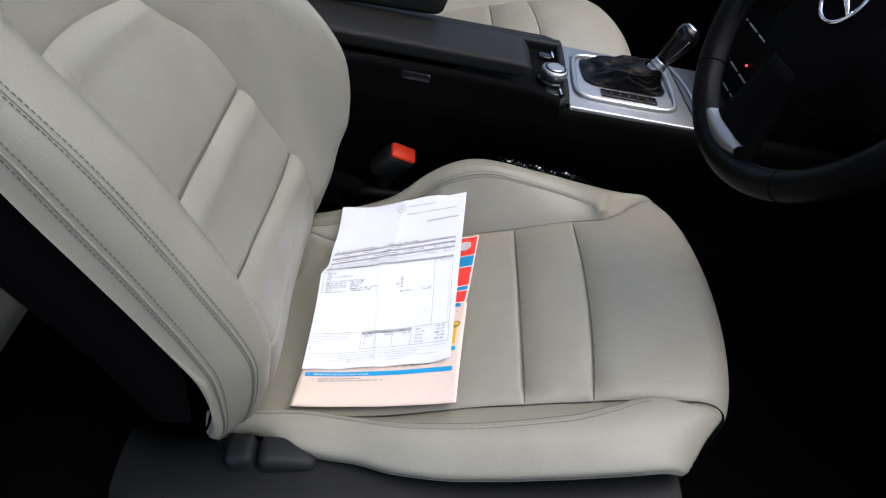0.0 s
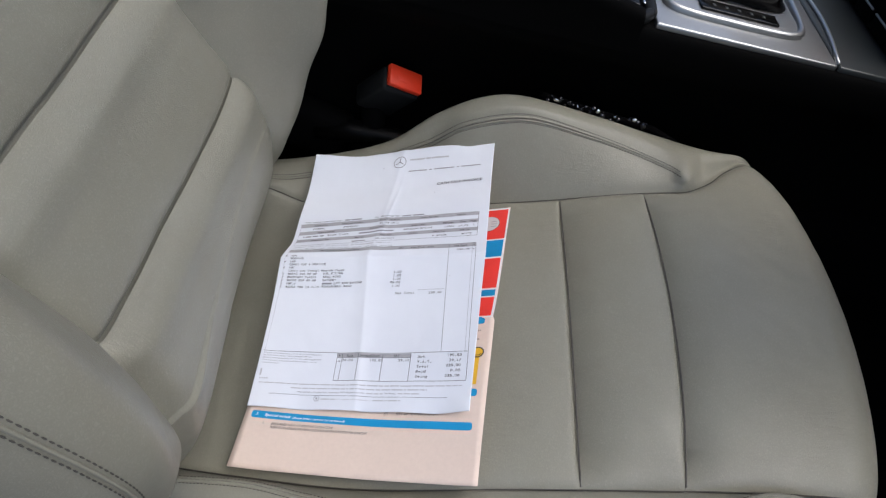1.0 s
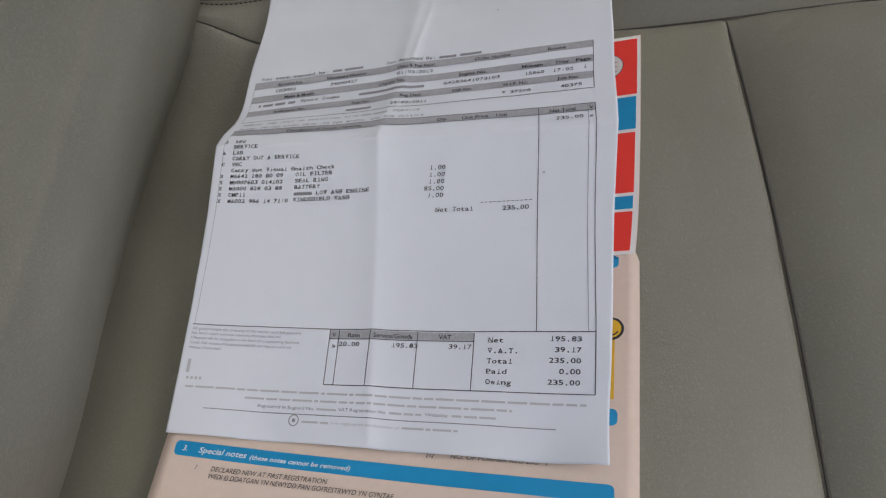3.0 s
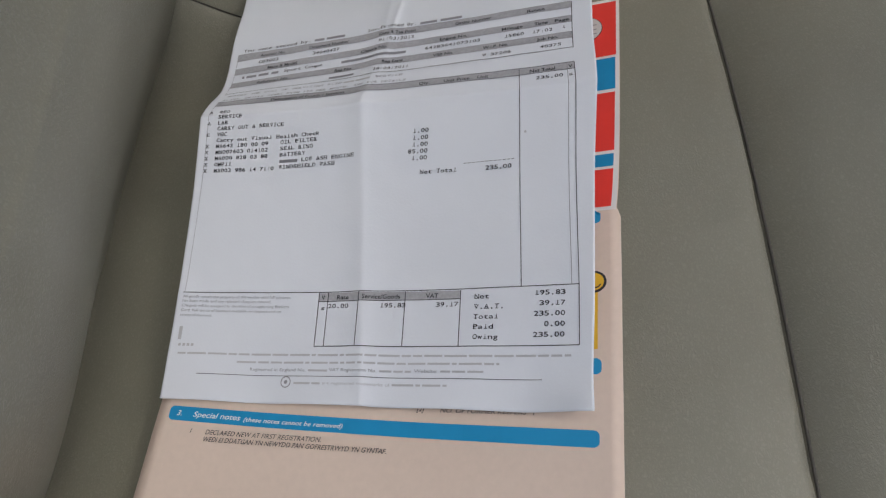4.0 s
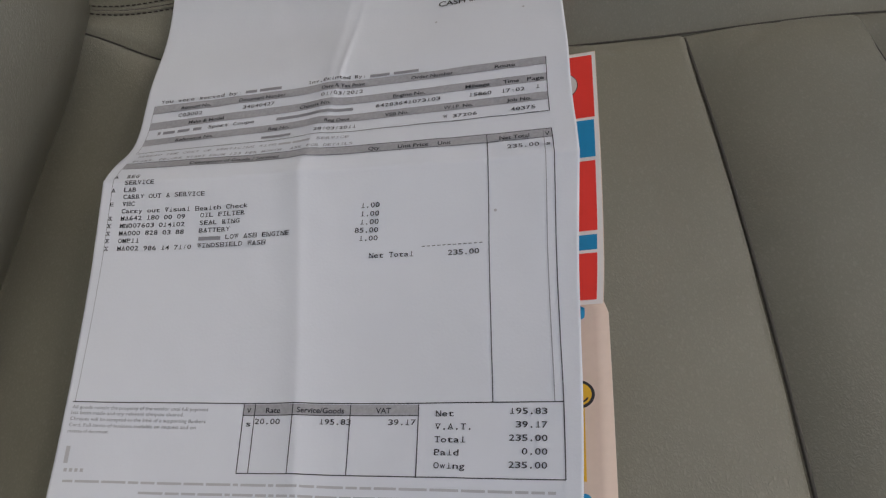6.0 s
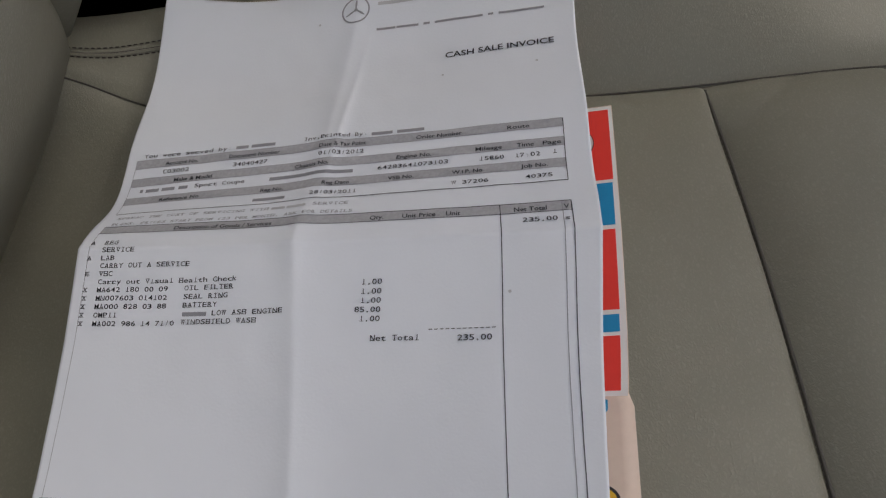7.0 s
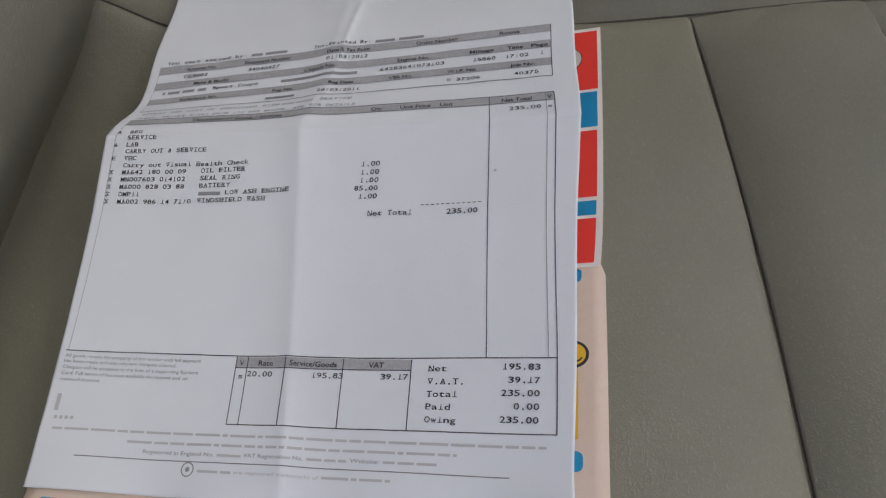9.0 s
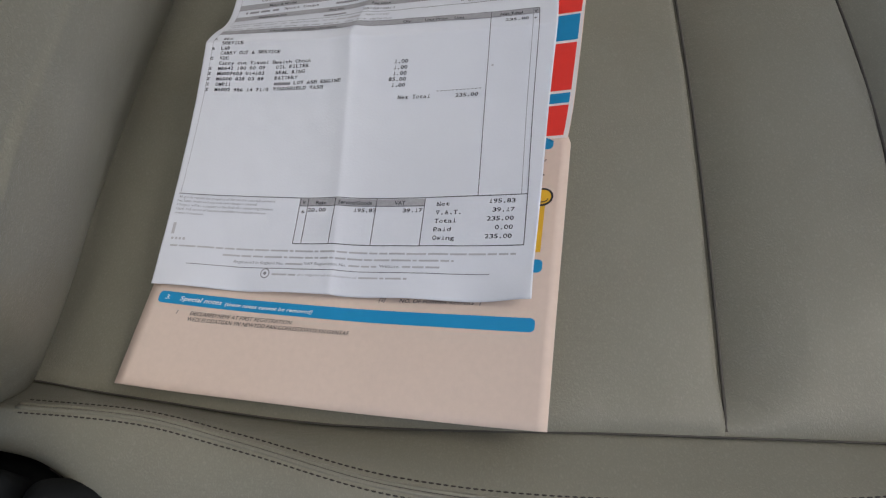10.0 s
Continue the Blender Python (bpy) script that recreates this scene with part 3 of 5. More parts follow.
def car_seat(name, label, mirrored=False):
    root = thing(name, label, "car seat", group="front seats")

    def put(f):
        return (lambda u, v: (lambda p: (p[0] - 0.015, 1.955 - p[1], p[2] + 0.069))(f(u, v))) if mirrored else f

    def put1(f):
        return (lambda q: (lambda p: (p[0] - 0.015, 1.955 - p[1], p[2] + 0.069))(f(q))) if mirrored else f
    k = 0.5 if mirrored else 1.0

    def lay(pname, f, nu, nv, parent, lab="", flip=False, mat=LEATHER):
        return sheet(pname, put(f), int(nu * k), int(nv * k), mat, parent, lab, flip != mirrored)
    base = lay("seat_cushion", cushion_panel(rear, seam_1), 190, 130, root, "plain grey leather cushion panel")
    lay("cushion_panel", cushion_panel(seam_1, seam_2), 70, 130, base)
    lay("cushion_panel", cushion_panel(seam_2, nose, True), 150, 130, base, "grey leather thigh panel rolled over the front")
    lay("inner_bolster", inner_bolster, 170, 70, base, "raised grey leather side bolster")
    lay("outer_bolster", outer_bolster, 170, 50, base, "grey leather outer side bolster")
    back = lay("backrest", back_panel(line_2, line_1), 100, 90, root, "grey leather backrest panel")
    lay("lumbar_panel", back_panel(line_low, line_2, False), 140, 90, back)
    lay("shoulder_panel", back_panel(line_1, line_top), 110, 90, back)
    lay("upper_panel", shoulder, 30, 60, back)
    lay("backrest_inner_bolster", back_bolster_in, 120, 70, back, flip=True)
    lay("backrest_outer_bolster", back_bolster_out, 120, 70, back)
    lay("bolster_foot", lambda u, v: (lambda p, c: tuple(p[i] + (c[i] - p[i]) * u for i in range(3)))(back_bolster_out(0, v), (-0.225, 0.43, 0.600)), 6, 40, back, mat=CLOTHBLACK)
    lay("back_shell", shell, 20, 40, root, "black seat back shell", mat=CLOTHBLACK)
    lines = [twin_in(0.0029), twin_in(-0.0027), twin_out(0.0043), twin_out(-0.0037), hem_out(0.0), hem_out(0.03)]
    stitches([put1(f) for f in lines], base, step=0.0032, length=0.0023, radius=0.00037)
    rows = [twin_back(WELT_A, -0.015), twin_back(WELT_A, 0.021), twin_back(WELT_B, -0.016), twin_back(WELT_B, 0.020)]
    stitches([put1(f) for f in rows], back, step=0.0050, length=0.0036, radius=0.00048, thread=PALETHREAD)

    def on_panel(seam, off):
        def line(q):
            y = 0.476 + 0.29 * q
            x = seam(y) + off
            return (x, y, cushion_z(x, y) - 0.0128)
        return line
    stitches([put1(on_panel(seam_1, 0.0028)), put1(on_panel(seam_2, 0.0028))], base, step=0.0030, length=0.0029, radius=0.00018)
    # dark tubes that paint the shade of the gaps where the panels meet
    for seam in (seam_in, seam_out):
        p = [put1(lambda q: bend(-0.23 + 0.59 * q, seam(-0.23 + 0.59 * q), cushion_z(-0.23 + 0.59 * q, seam(-0.23 + 0.59 * q)) - 0.0073))(i / 140) for i in range(141)]
        part("seam_shade", tube(p, 0.0005, 6), SEAMDARK, base, "narrow dark tube standing in for shade in the seam")
    for seam in (seam_1, seam_2):
        p = [put1(lambda q: (seam(0.472 + 0.30 * q) + 0.0011, 0.472 + 0.30 * q, cushion_z(seam(0.472 + 0.30 * q), 0.472 + 0.30 * q) - 0.0082))(i / 80) for i in range(81)]
        part("seam_shade", tube(p, 0.0008, 6), SEAMDARK, base, "narrow dark tube standing in for shade in the seam")
    # folded edges of hide between the stitch rows
    for twin in (twin_in, twin_out):
        for shift in (-0.0010, 0.0010):
            cord = [put1(twin(shift))(i / 140) for i in range(141)]
            part("seam_fold", tube([(p[0], p[1], p[2] - 0.0005) for p in cord], [0.0011 * min(1.0, 0.2 + (140 - i) / 30) for i in range(141)], 8), LEATHER, base, "folded hide edge of the seam")
        # seam shade between the stitch rows, put in as a dark tube
        cord = [put1(twin(0.0))(i / 140) for i in range(141)]
        part("seam_shade", tube([(p[0], p[1], p[2] - 0.0001) for p in cord], [0.00032 * min(1.0, 0.15 + (140 - i) / 40) for i in range(141)], 6), SEAMDARK, base, "narrow dark tube shading the seam between the stitch rows")
    for v, r in ((WELT_A, 0.0012), (WELT_B, 0.0012)):
        c = [put1(twin_back(v, 0.003))(i / 120) for i in range(121)]
        part("piping", tube([(p[0] - 0.0005, p[1], p[2]) for p in c], r, 6), LEATHER, back, "grey welt between the stitch rows")
    # hard parts below
    s = -1 if mirrored else 1

    def yy(y):
        return 1.955 - y if mirrored else y
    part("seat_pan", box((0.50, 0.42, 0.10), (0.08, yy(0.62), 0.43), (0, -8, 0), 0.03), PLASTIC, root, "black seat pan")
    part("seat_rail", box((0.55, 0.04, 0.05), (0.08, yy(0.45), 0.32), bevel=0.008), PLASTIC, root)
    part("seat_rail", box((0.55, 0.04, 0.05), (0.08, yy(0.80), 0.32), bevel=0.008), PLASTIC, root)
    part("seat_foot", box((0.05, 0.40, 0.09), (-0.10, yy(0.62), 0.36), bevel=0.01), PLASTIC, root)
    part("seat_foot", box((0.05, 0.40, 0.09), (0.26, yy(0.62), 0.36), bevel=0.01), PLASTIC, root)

    def side_trim(u, v):
        x = -0.36 + 0.66 * u
        top = curve(x, [-0.36, -0.22, -0.14, -0.08, 0.05, 0.18, 0.30], [0.474, 0.480, 0.482, 0.482, 0.484, 0.496, 0.506])
        knots = [(0.47, top - 0.03), (0.44, top), (0.39, top + 0.001), (0.362, top - 0.006), (0.352, top - 0.03), (0.350, 0.43), (0.358, 0.375)]
        y, z = spline(knots, v)
        return (x, y + 0.06 * max(u - 0.85, 0) + 0.3 * max(0.06 - u, 0), z)
    trim = lay("side_trim", side_trim, 60, 24, root, "charcoal plastic seat side trim", mat=TRIMGREY)
    part("trim_joint", box((0.0018, 0.078, 0.085), (-0.300, yy(0.392), 0.4340), (0, 8, 4), 0), PLASTIC, trim, "dark joint line")
    part("trim_joint", box((0.0018, 0.078, 0.085), (-0.172, yy(0.392), 0.4385), (0, 10, -4), 0), PLASTIC, trim, "dark joint line")
    part("recliner_cover", box((0.034, 0.040, 0.048), (-0.2115, yy(0.424), 0.4815), (0, -4, 4), 0.009, 4), TRIMDARK, root, "black plastic hinge cover")
    part("recliner_cover", box((0.070, 0.040, 0.046), (-0.1585, yy(0.424), 0.4785), (0, 10, 4), 0.011, 4), TRIMDARK, root, "black plastic hinge cover")
    return root


driver_seat = car_seat("driver_seat", "pale grey leather driver seat with twin stitching and side bolsters")
passenger_seat = car_seat("passenger_seat", "pale grey leather passenger seat beyond the centre console", True)

# ---- papers on the seat ----
PR = [0, 0.045, 0.085, 0.115, 0.146, 0.19, 0.25, 0.297]
PL = [0.5457, 0.5284, 0.5274, 0.5231, 0.5324, 0.5225, 0.508, 0.498]
PM = [0.5670, 0.5560, 0.5588, 0.5572, 0.5603, 0.5470, 0.5315, 0.5212]
PQ = [0.5977, 0.5925, 0.5940, 0.5924, 0.5931, 0.5819, 0.5704, 0.5574]
FINE = [0.297 * i / 99 for i in range(100)]


def runs(zs, y0):
    """Where a column of the sheet lies in y, so that the paper keeps its length."""
    z = [curve(r, PR, zs) for r in FINE]
    y = [y0]
    for i in range(99):
        h = FINE[i + 1] - FINE[i]
        y.append(y[-1] - 0.989 * h * math.sqrt(max(1 - ((z[i + 1] - z[i]) / h) ** 2, 0.3)))
    return y


COLUMNS = [(runs(PL, 0.8276), PL), (runs(PM, 0.8204), PM), (runs(PQ, 0.8105), PQ)]


def invoice_at(s, r, lift=0.0):
    """A place on the creased invoice: s across and r down the sheet, in metres."""
    a, b = s / 0.21, r / 0.297
    mix = ((1 - a) * (1 - 2 * a), 4 * a * (1 - a), a * (2 * a - 1))
    k = min(max(r / 0.297 * 99, 0), 98.999)
    i, f = int(k), k - int(k)
    y = sum(w * (c[0][i] + (c[0][i + 1] - c[0][i]) * f) for w, c in zip(mix, COLUMNS))
    z = sum(w * curve(r, PR, c[1]) for w, c in zip(mix, COLUMNS))
    bulge = math.exp(-math.hypot(r - 0.147, 0.003) / (0.020 if r < 0.147 else 0.042)) * (1 - a)
    x = (-0.1406 + 0.1932 * a) * (1 - b) + (-0.1614 + 0.1937 * a) * b - 0.0042 * bulge
    # the creases of its old folds
    fold = 0.107 - 0.095 * r if r < 0.147 else 0.093 + 0.087 * (r - 0.147)
    z += 0.0021 * math.exp(-math.hypot(s - fold, 0.0012) / 0.007) * (0.8 if r < 0.147 else 0.6 + 0.4 * b)
    z += 0.0014 * math.exp(-abs(s - fold - 0.006 + 0.05 * (r - 0.08)) / 0.003) * math.exp(-((r - 0.085) / 0.04) ** 2)
    z += 0.0012 * math.exp(-(abs(s - fold) / 0.012 + abs(r - 0.15) / 0.012))
    z += 0.0013 * math.exp(-abs(r - 0.1485) / 0.005)
    z += 0.0040 * math.exp(-((s - 0.150) / 0.030) ** 2) * math.exp(-r / 0.014)
    z -= 0.0050 * math.exp(-((s - 0.052) / 0.034) ** 2) * math.exp(-r / 0.022)
    z += 0.0006 * noise.noise((s * 26, r * 20, 2)) + 0.00025 * noise.noise((s * 90, r * 70, 4))
    z += 0.0035 * math.exp(-(((s - 0.208) / 0.013) ** 2 + ((r - 0.297) / 0.011) ** 2))
    z += 0.0010 * math.sin(s * 95) * math.exp(-(0.297 - r) / 0.012)
    return Vector((x, y, z + lift))


def logbook_at(s, r, lift=0.0):
    """A place on the folded registration booklet below it."""
    a, b = s / 0.21, r / 0.297
    fold = math.exp(-abs(r - 0.146) / 0.02)
    x = -0.135 + 0.208 * a - 0.032 * b - 0.0025 * fold * (1 if r < 0.146 else 0.2) * a - a * (-0.0002 + 0.0031 * math.sin(math.pi * b / 1.1))
    y = 0.7774 - 0.0244 * a - 0.288 * b
    z = (0.500 - 0.009 * b) * (1 - a) + (0.563 + 0.018 * b * (1 - b) - 0.013 * b * b) * a - 0.022 * a * (1 - a)
    z += 0.0015 * fold + 0.0008 * noise.noise((s * 18, r * 18, 8)) + 0.003 * (1 - a) * b * b
    return Vector((x, y, z + lift))


def leaf(name, at, w, h, nu, nv, thick, material, parent, label=""):
    """A thin closed sheet of paper."""
    verts, faces = [], []
    for top in (0, 1):
        for i in range(nu + 1):
            for j in range(nv + 1):
                verts.append(tuple(at(w * i / nu, h * j / nv, 0.0 if top else -thick)))
    off = (nu + 1) * (nv + 1)

    def at_index(i, j):
        return i * (nv + 1) + j
    for i in range(nu):
        for j in range(nv):
            q = (at_index(i, j), at_index(i + 1, j), at_index(i + 1, j + 1), at_index(i, j + 1))
            faces.append(q)
            faces.append(tuple(off + k for k in q[::-1]))
    ring = [at_index(i, 0) for i in range(nu + 1)] + [at_index(nu, j) for j in range(1, nv + 1)]
    ring += [at_index(i, nv) for i in range(nu - 1, -1, -1)] + [at_index(0, j) for j in range(nv - 1, 0, -1)]
    for a, b in zip(ring, ring[1:] + ring[:1]):
        faces.append((b, a, off + a, off + b))
    mesh = bpy.data.meshes.new(name)
    mesh.from_pydata(verts, [], faces)
    mesh.update()
    return linked(name, mesh, material, parent, label)


def patch(name, at, s0, r0, s1, r1, material, parent, lift=0.0002, label="", skew=0.0):
    """A printed block between two corners; skew: metres by which its far end drops."""
    nu, nv = max(2, int((s1 - s0) / 0.0015)), max(1, int((r1 - r0) / 0.0015))
    return sheet(name, lambda u, v: at(s0 + (s1 - s0) * u, r0 + (r1 - r0) * v + skew * u, lift), nu, nv, material, parent, label, True)


def disc(name, at, s, r, radius, material, parent, lift=0.0002, inner=0.0, cut=1.0):
    n = 40
    return sheet(name, lambda u, v: at(min(s + (inner + (radius - inner) * v) * math.cos(2 * math.pi * u), cut),
                                       r + (inner + (radius - inner) * v) * math.sin(2 * math.pi * u), lift), n, 4, material, parent, "", False, True)


def pill(name, at, s0, r0, s1, r1, material, parent, lift=0.0002, skew=0.0, both=True):
    """A band with rounded ends."""
    h = (r1 - r0) / 2
    c = min(h, 0.0022)

    def place(u, v):
        s = s0 + (s1 - s0) * u
        d = min(s - s0 if both else 1, s1 - s)
        k = math.sqrt(max(1 - (1 - min(d / c, 1)) ** 2, 0)) if d < c else 1.0
        half = h - c + c * k
        return at(s, (r0 + r1) / 2 + half * (2 * v - 1) + skew * u, lift)

    n = max(24, int((s1 - s0) / 0.003))
    return sheet(name, lambda u, v: place(0.5 - 0.5 * math.cos(math.pi * u), v), n, 4, material, parent, "", True)


PRINTS = []
TYPED = []
SERIF = {"I": "bt", "l": "b", "i": "b", "1": "b", "r": "b", "A": "b", "T": "b", "F": "b", "L": "", "K": "b", "N": "b", "V": "t", "W": "t", "X": "bt", "M": "b", "H": "bt", "P": "b", "R": "b"}


def typed(words, at, s, r, size, parent, material, pitch, right=False, skew=0.0, lift=0.0005, slant=0.0):
    """Typewriter print: every letter on its own equal step."""
    if right:
        s -= pitch * len(words) - 0.15 * pitch
    TYPED.append((words, at, s, r, size, parent, material, pitch, skew, lift, slant))


def set_typed():
    letters = {}
    for c in sorted(set("".join(row[0] for row in TYPED)) - {" "}):
        data = bpy.data.curves.new("letter", "FONT")
        data.body, data.size, data.resolution_u = c, 1.0, 3
        data.offset = 0.045 if c == '.' else 0.006
        letters[c] = new("letter", data)
    bpy.context.view_layer.update()
    deps = bpy.context.evaluated_depsgraph_get()
    shapes = {}
    for c, ob in letters.items():
        mesh = bpy.data.meshes.new_from_object(ob.evaluated_get(deps))
        shapes[c] = ([tuple(v.co) for v in mesh.vertices], [tuple(q.vertices) for q in mesh.polygons])
        data = ob.data
        bpy.data.objects.remove(ob)
        bpy.data.curves.remove(data)
        bpy.data.meshes.remove(mesh)
    for words, at, s, r, size, parent, material, pitch, skew, lift, slant in TYPED:
        verts, faces = [], []
        for n, c in enumerate(words):
            if c == " ":
                continue
            vs, fs = shapes[c]
            lo, hi = min(v[0] for v in vs), max(v[0] for v in vs)
            k = size * 1.38
            wide = (hi - lo) * k
            if wide > 0.86 * pitch or c.isalnum() and c not in "Iil1":
                kx = 0.84 * pitch / (hi - lo)
            else:
                kx = k
            mid = s + pitch * (n + 0.5)
            base = len(verts)
            pts = [(mid + (v[0] - 0.5 * (lo + hi)) * kx, v[1] * k) for v in vs]
            polys = list(fs)
            top = max(v[1] for v in vs) * k
            for edge in SERIF.get(c, ""):
                h0 = 0.0 if edge == "b" else top - 0.10 * size
                half = (0.34 if c in "Iil1r" else 0.22 if c in "TFPVY" else 0.47) * pitch
                b2 = len(pts)
                pts += [(mid - half, h0), (mid + half, h0), (mid + half, h0 + 0.10 * size), (mid - half, h0 + 0.10 * size)]
                polys.append((b2, b2 + 1, b2 + 2, b2 + 3))
            for x, h in pts:
                verts.append(tuple(at(x + slant * h, r - h + skew * (x - s), lift)))
            faces += [tuple(base + i for i in q) for q in polys]
        mesh = bpy.data.meshes.new("printed_text")
        mesh.from_pydata(verts, [], faces)
        mesh.update()
        linked("printed_text", mesh, material, parent, "", False)


def write(words, at, s, r, size, parent, material, width=0.0, slant=0.0, right=False, skew=0.0, lift=0.0005, bold=False, turn=False):
    """Printed words: left (or right) end at s, foot at r."""
    data = bpy.data.curves.new("words", "FONT")
    data.body = words
    data.size = 1.0
    data.shear = slant
    data.resolution_u = 3
    if bold:
        data.offset = 0.012
    ob = new("words", data)
    PRINTS.append((ob, at, s, r, size, parent, material, width, right, skew, lift, turn))


def set_prints():
    bpy.context.view_layer.update()
    deps = bpy.context.evaluated_depsgraph_get()
    for ob, at, s, r, size, parent, material, width, right, skew, lift, turn in PRINTS:
        mesh = bpy.data.meshes.new_from_object(ob.evaluated_get(deps))
        n = len(mesh.vertices)
        if n:
            co = np.empty(n * 3)
            mesh.vertices.foreach_get("co", co)
            co = co.reshape(-1, 3)
            x0, x1 = co[:, 0].min(), co[:, 0].max()
            k = width / (x1 - x0) if width else size * 1.38
            out = []
            for x, y, _ in co:
                dx = (x - x0) * k if not right else (x - x1) * k
                dy = y * size * 1.38
                if turn:
                    out.append(at(s + dy * -1, r - dx, lift))
                else:
                    out.append(at(s + dx, r - dy + skew * dx, lift))
            mesh.vertices.foreach_set("co", np.array(out).ravel())
            mesh.update()
            mesh.materials.clear()
            linked("printed_text", mesh, material, parent, "", False)
        data = ob.data
        bpy.data.objects.remove(ob)
        bpy.data.curves.remove(data)


# the registration booklet
logbook = thing("registration_booklet", "folded pink, red and blue vehicle registration booklet lying on the seat", "document")
cover = leaf("page", logbook_at, 0.21, 0.297, 42, 60, 0.0006, PINKPAPER, logbook, "pale pink printed page")
leaf("page", lambda s, r, l=0.0: logbook_at(s, r, l - 0.0010) + Vector((-0.0008, 0.0004, 0)), 0.21, 0.297, 21, 30, 0.0005, PINKPAPER, logbook, "pale pink page below")
L = logbook_at
patch("cover_panel", L, 0.003, 0.0006, 0.2097, 0.1448, WHITEINK, cover, 0.00015, "white border of the red and blue panels")
patch("red_panel", L, 0.15, 0.003, 0.2082, 0.0462, REDINK, cover, 0.0003, "red printed panel")
patch("blue_panel", L, 0.15, 0.0480, 0.2078, 0.0706, BLUEINK, cover, 0.0003, "blue printed panel")
patch("red_panel", L, 0.15, 0.0728, 0.2076, 0.1100, REDINK, cover, 0.0003, "red printed panel")
patch("blue_panel", L, 0.15, 0.1120, 0.2074, 0.1194, BLUEINK, cover, 0.0003, "blue printed panel")
patch("red_panel", L, 0.15, 0.1210, 0.2074, 0.1428, REDINK, cover, 0.0003, "red printed panel")
disc("seal_rim", L, 0.1907, 0.0235, 0.0108, INK, cover, 0.00045)
disc("seal", L, 0.1907, 0.0235, 0.0104, PALEGREY, cover, 0.0006)
for k in range(3):
    patch("text_bar", L, 0.193, 0.0205 + 0.0035 * k, 0.1985, 0.0212 + 0.0035 * k, FADED, cover, 0.0008)
pill("blue_tab", L, 0.15, 0.1440, 0.2015, 0.1512, BLUEINK, cover, 0.0003)
write("er", L, 0.1965, 0.1592, 0.0022, cover, INK)
patch("text_bar", L, 0.1965, 0.1668, 0.1985, 0.1675, INK, cover, 0.0003)
patch("yellow_bar", L, 0.1945, 0.185, 0.2003, 0.2115, YELLOWINK, cover, 0.0003, "yellow printed bar")
disc("face_rim", L, 0.1985, 0.1806, 0.0053, INK, cover, 0.0005)
disc("face", L, 0.1985, 0.1806, 0.0042, YELLOWINK, cover, 0.0007)
sheet("smile", lambda u, v: L(0.1985 + (0.0026 + 0.0006 * v) * math.cos(0.3 + 2.5 * u), 0.1812 + (0.0022 + 0.0006 * v) * math.sin(0.3 + 2.5 * u), 0.0009),
      16, 1, INK, cover)
pill("blue_tab", L, 0.15, 0.2155, 0.2018, 0.2225, BLUEINK, cover, 0.0003)
pill("heading_band", L, 0.0055, 0.2434, 0.2010, 0.2503, BLUEINK, cover, 0.0003, 0.0023)
write("3.", L, 0.0095, 0.2480, 0.0026, cover, WHITEINK, 0.0026, 0.25, skew=0.011, lift=0.0005, bold=True)
write("Special notes", L, 0.0180, 0.2482, 0.0027, cover, WHITEINK, 0.0242, 0.25, skew=0.011, lift=0.0005, bold=True)
write("(these notes cannot be removed)", L, 0.0440, 0.2487, 0.0021, cover, WHITEINK, 0.0485, 0.25, skew=0.011, lift=0.0005, bold=True)
write("1", L, 0.0186, 0.2559, 0.0022, cover, INK, 0, 0.25)
write("DECLARED NEW AT FIRST REGISTRATION.", L, 0.0264, 0.2560, 0.0023, cover, INK, 0.0570, 0.25)
write("WEDI EI DDATGAN YN NEWYDD PAN GOFRESTRWYD YN GYNTAF.", L, 0.0262, 0.2593, 0.0023, cover, INK, 0.0878, 0.25)
write("[2]", L, 0.1255, 0.2400, 0.0021, cover, INK, 0, 0.25)
write("NO. OF FORMER KEEPERS", L, 0.1360, 0.2401, 0.0021, cover, INK, 0.0365, 0.25)
write("1", L, 0.1750, 0.2403, 0.0021, cover, INK, 0, 0.25)

# the invoice
invoice = thing("sale_invoice", "creased white printed cash sale invoice lying on the booklet", "invoice")
paper = leaf("paper_sheet", invoice_at, 0.21, 0.297, 200, 290, 0.00025, WHITEPAPER, invoice, "creased white printer paper")
N = invoice_at


def rule(s0, r0, s1, r1, w=0.0003, mat=INK):
    """A thin printed line, along or down the sheet."""
    n = max(4, int(max(abs(s1 - s0), abs(r1 - r0)) / 0.0025))
    if abs(s1 - s0) > abs(r1 - r0):
        sheet("ruled_line", lambda u, v: N(s0 + (s1 - s0) * u, r0 + (r1 - r0) * u + w * (v - 0.5), 0.00028), n, 1, mat, paper, "", True)
    else:
        sheet("ruled_line", lambda u, v: N(s0 + (s1 - s0) * u + w * (v - 0.5), r0 + (r1 - r0) * u, 0.00028), n, 1, mat, paper, "", False)


def bar(s0, r, s1, h=0.0014, mat=FADED):
    patch("text_bar", N, s0, r - h, s1, r, mat, paper, 0.00028)


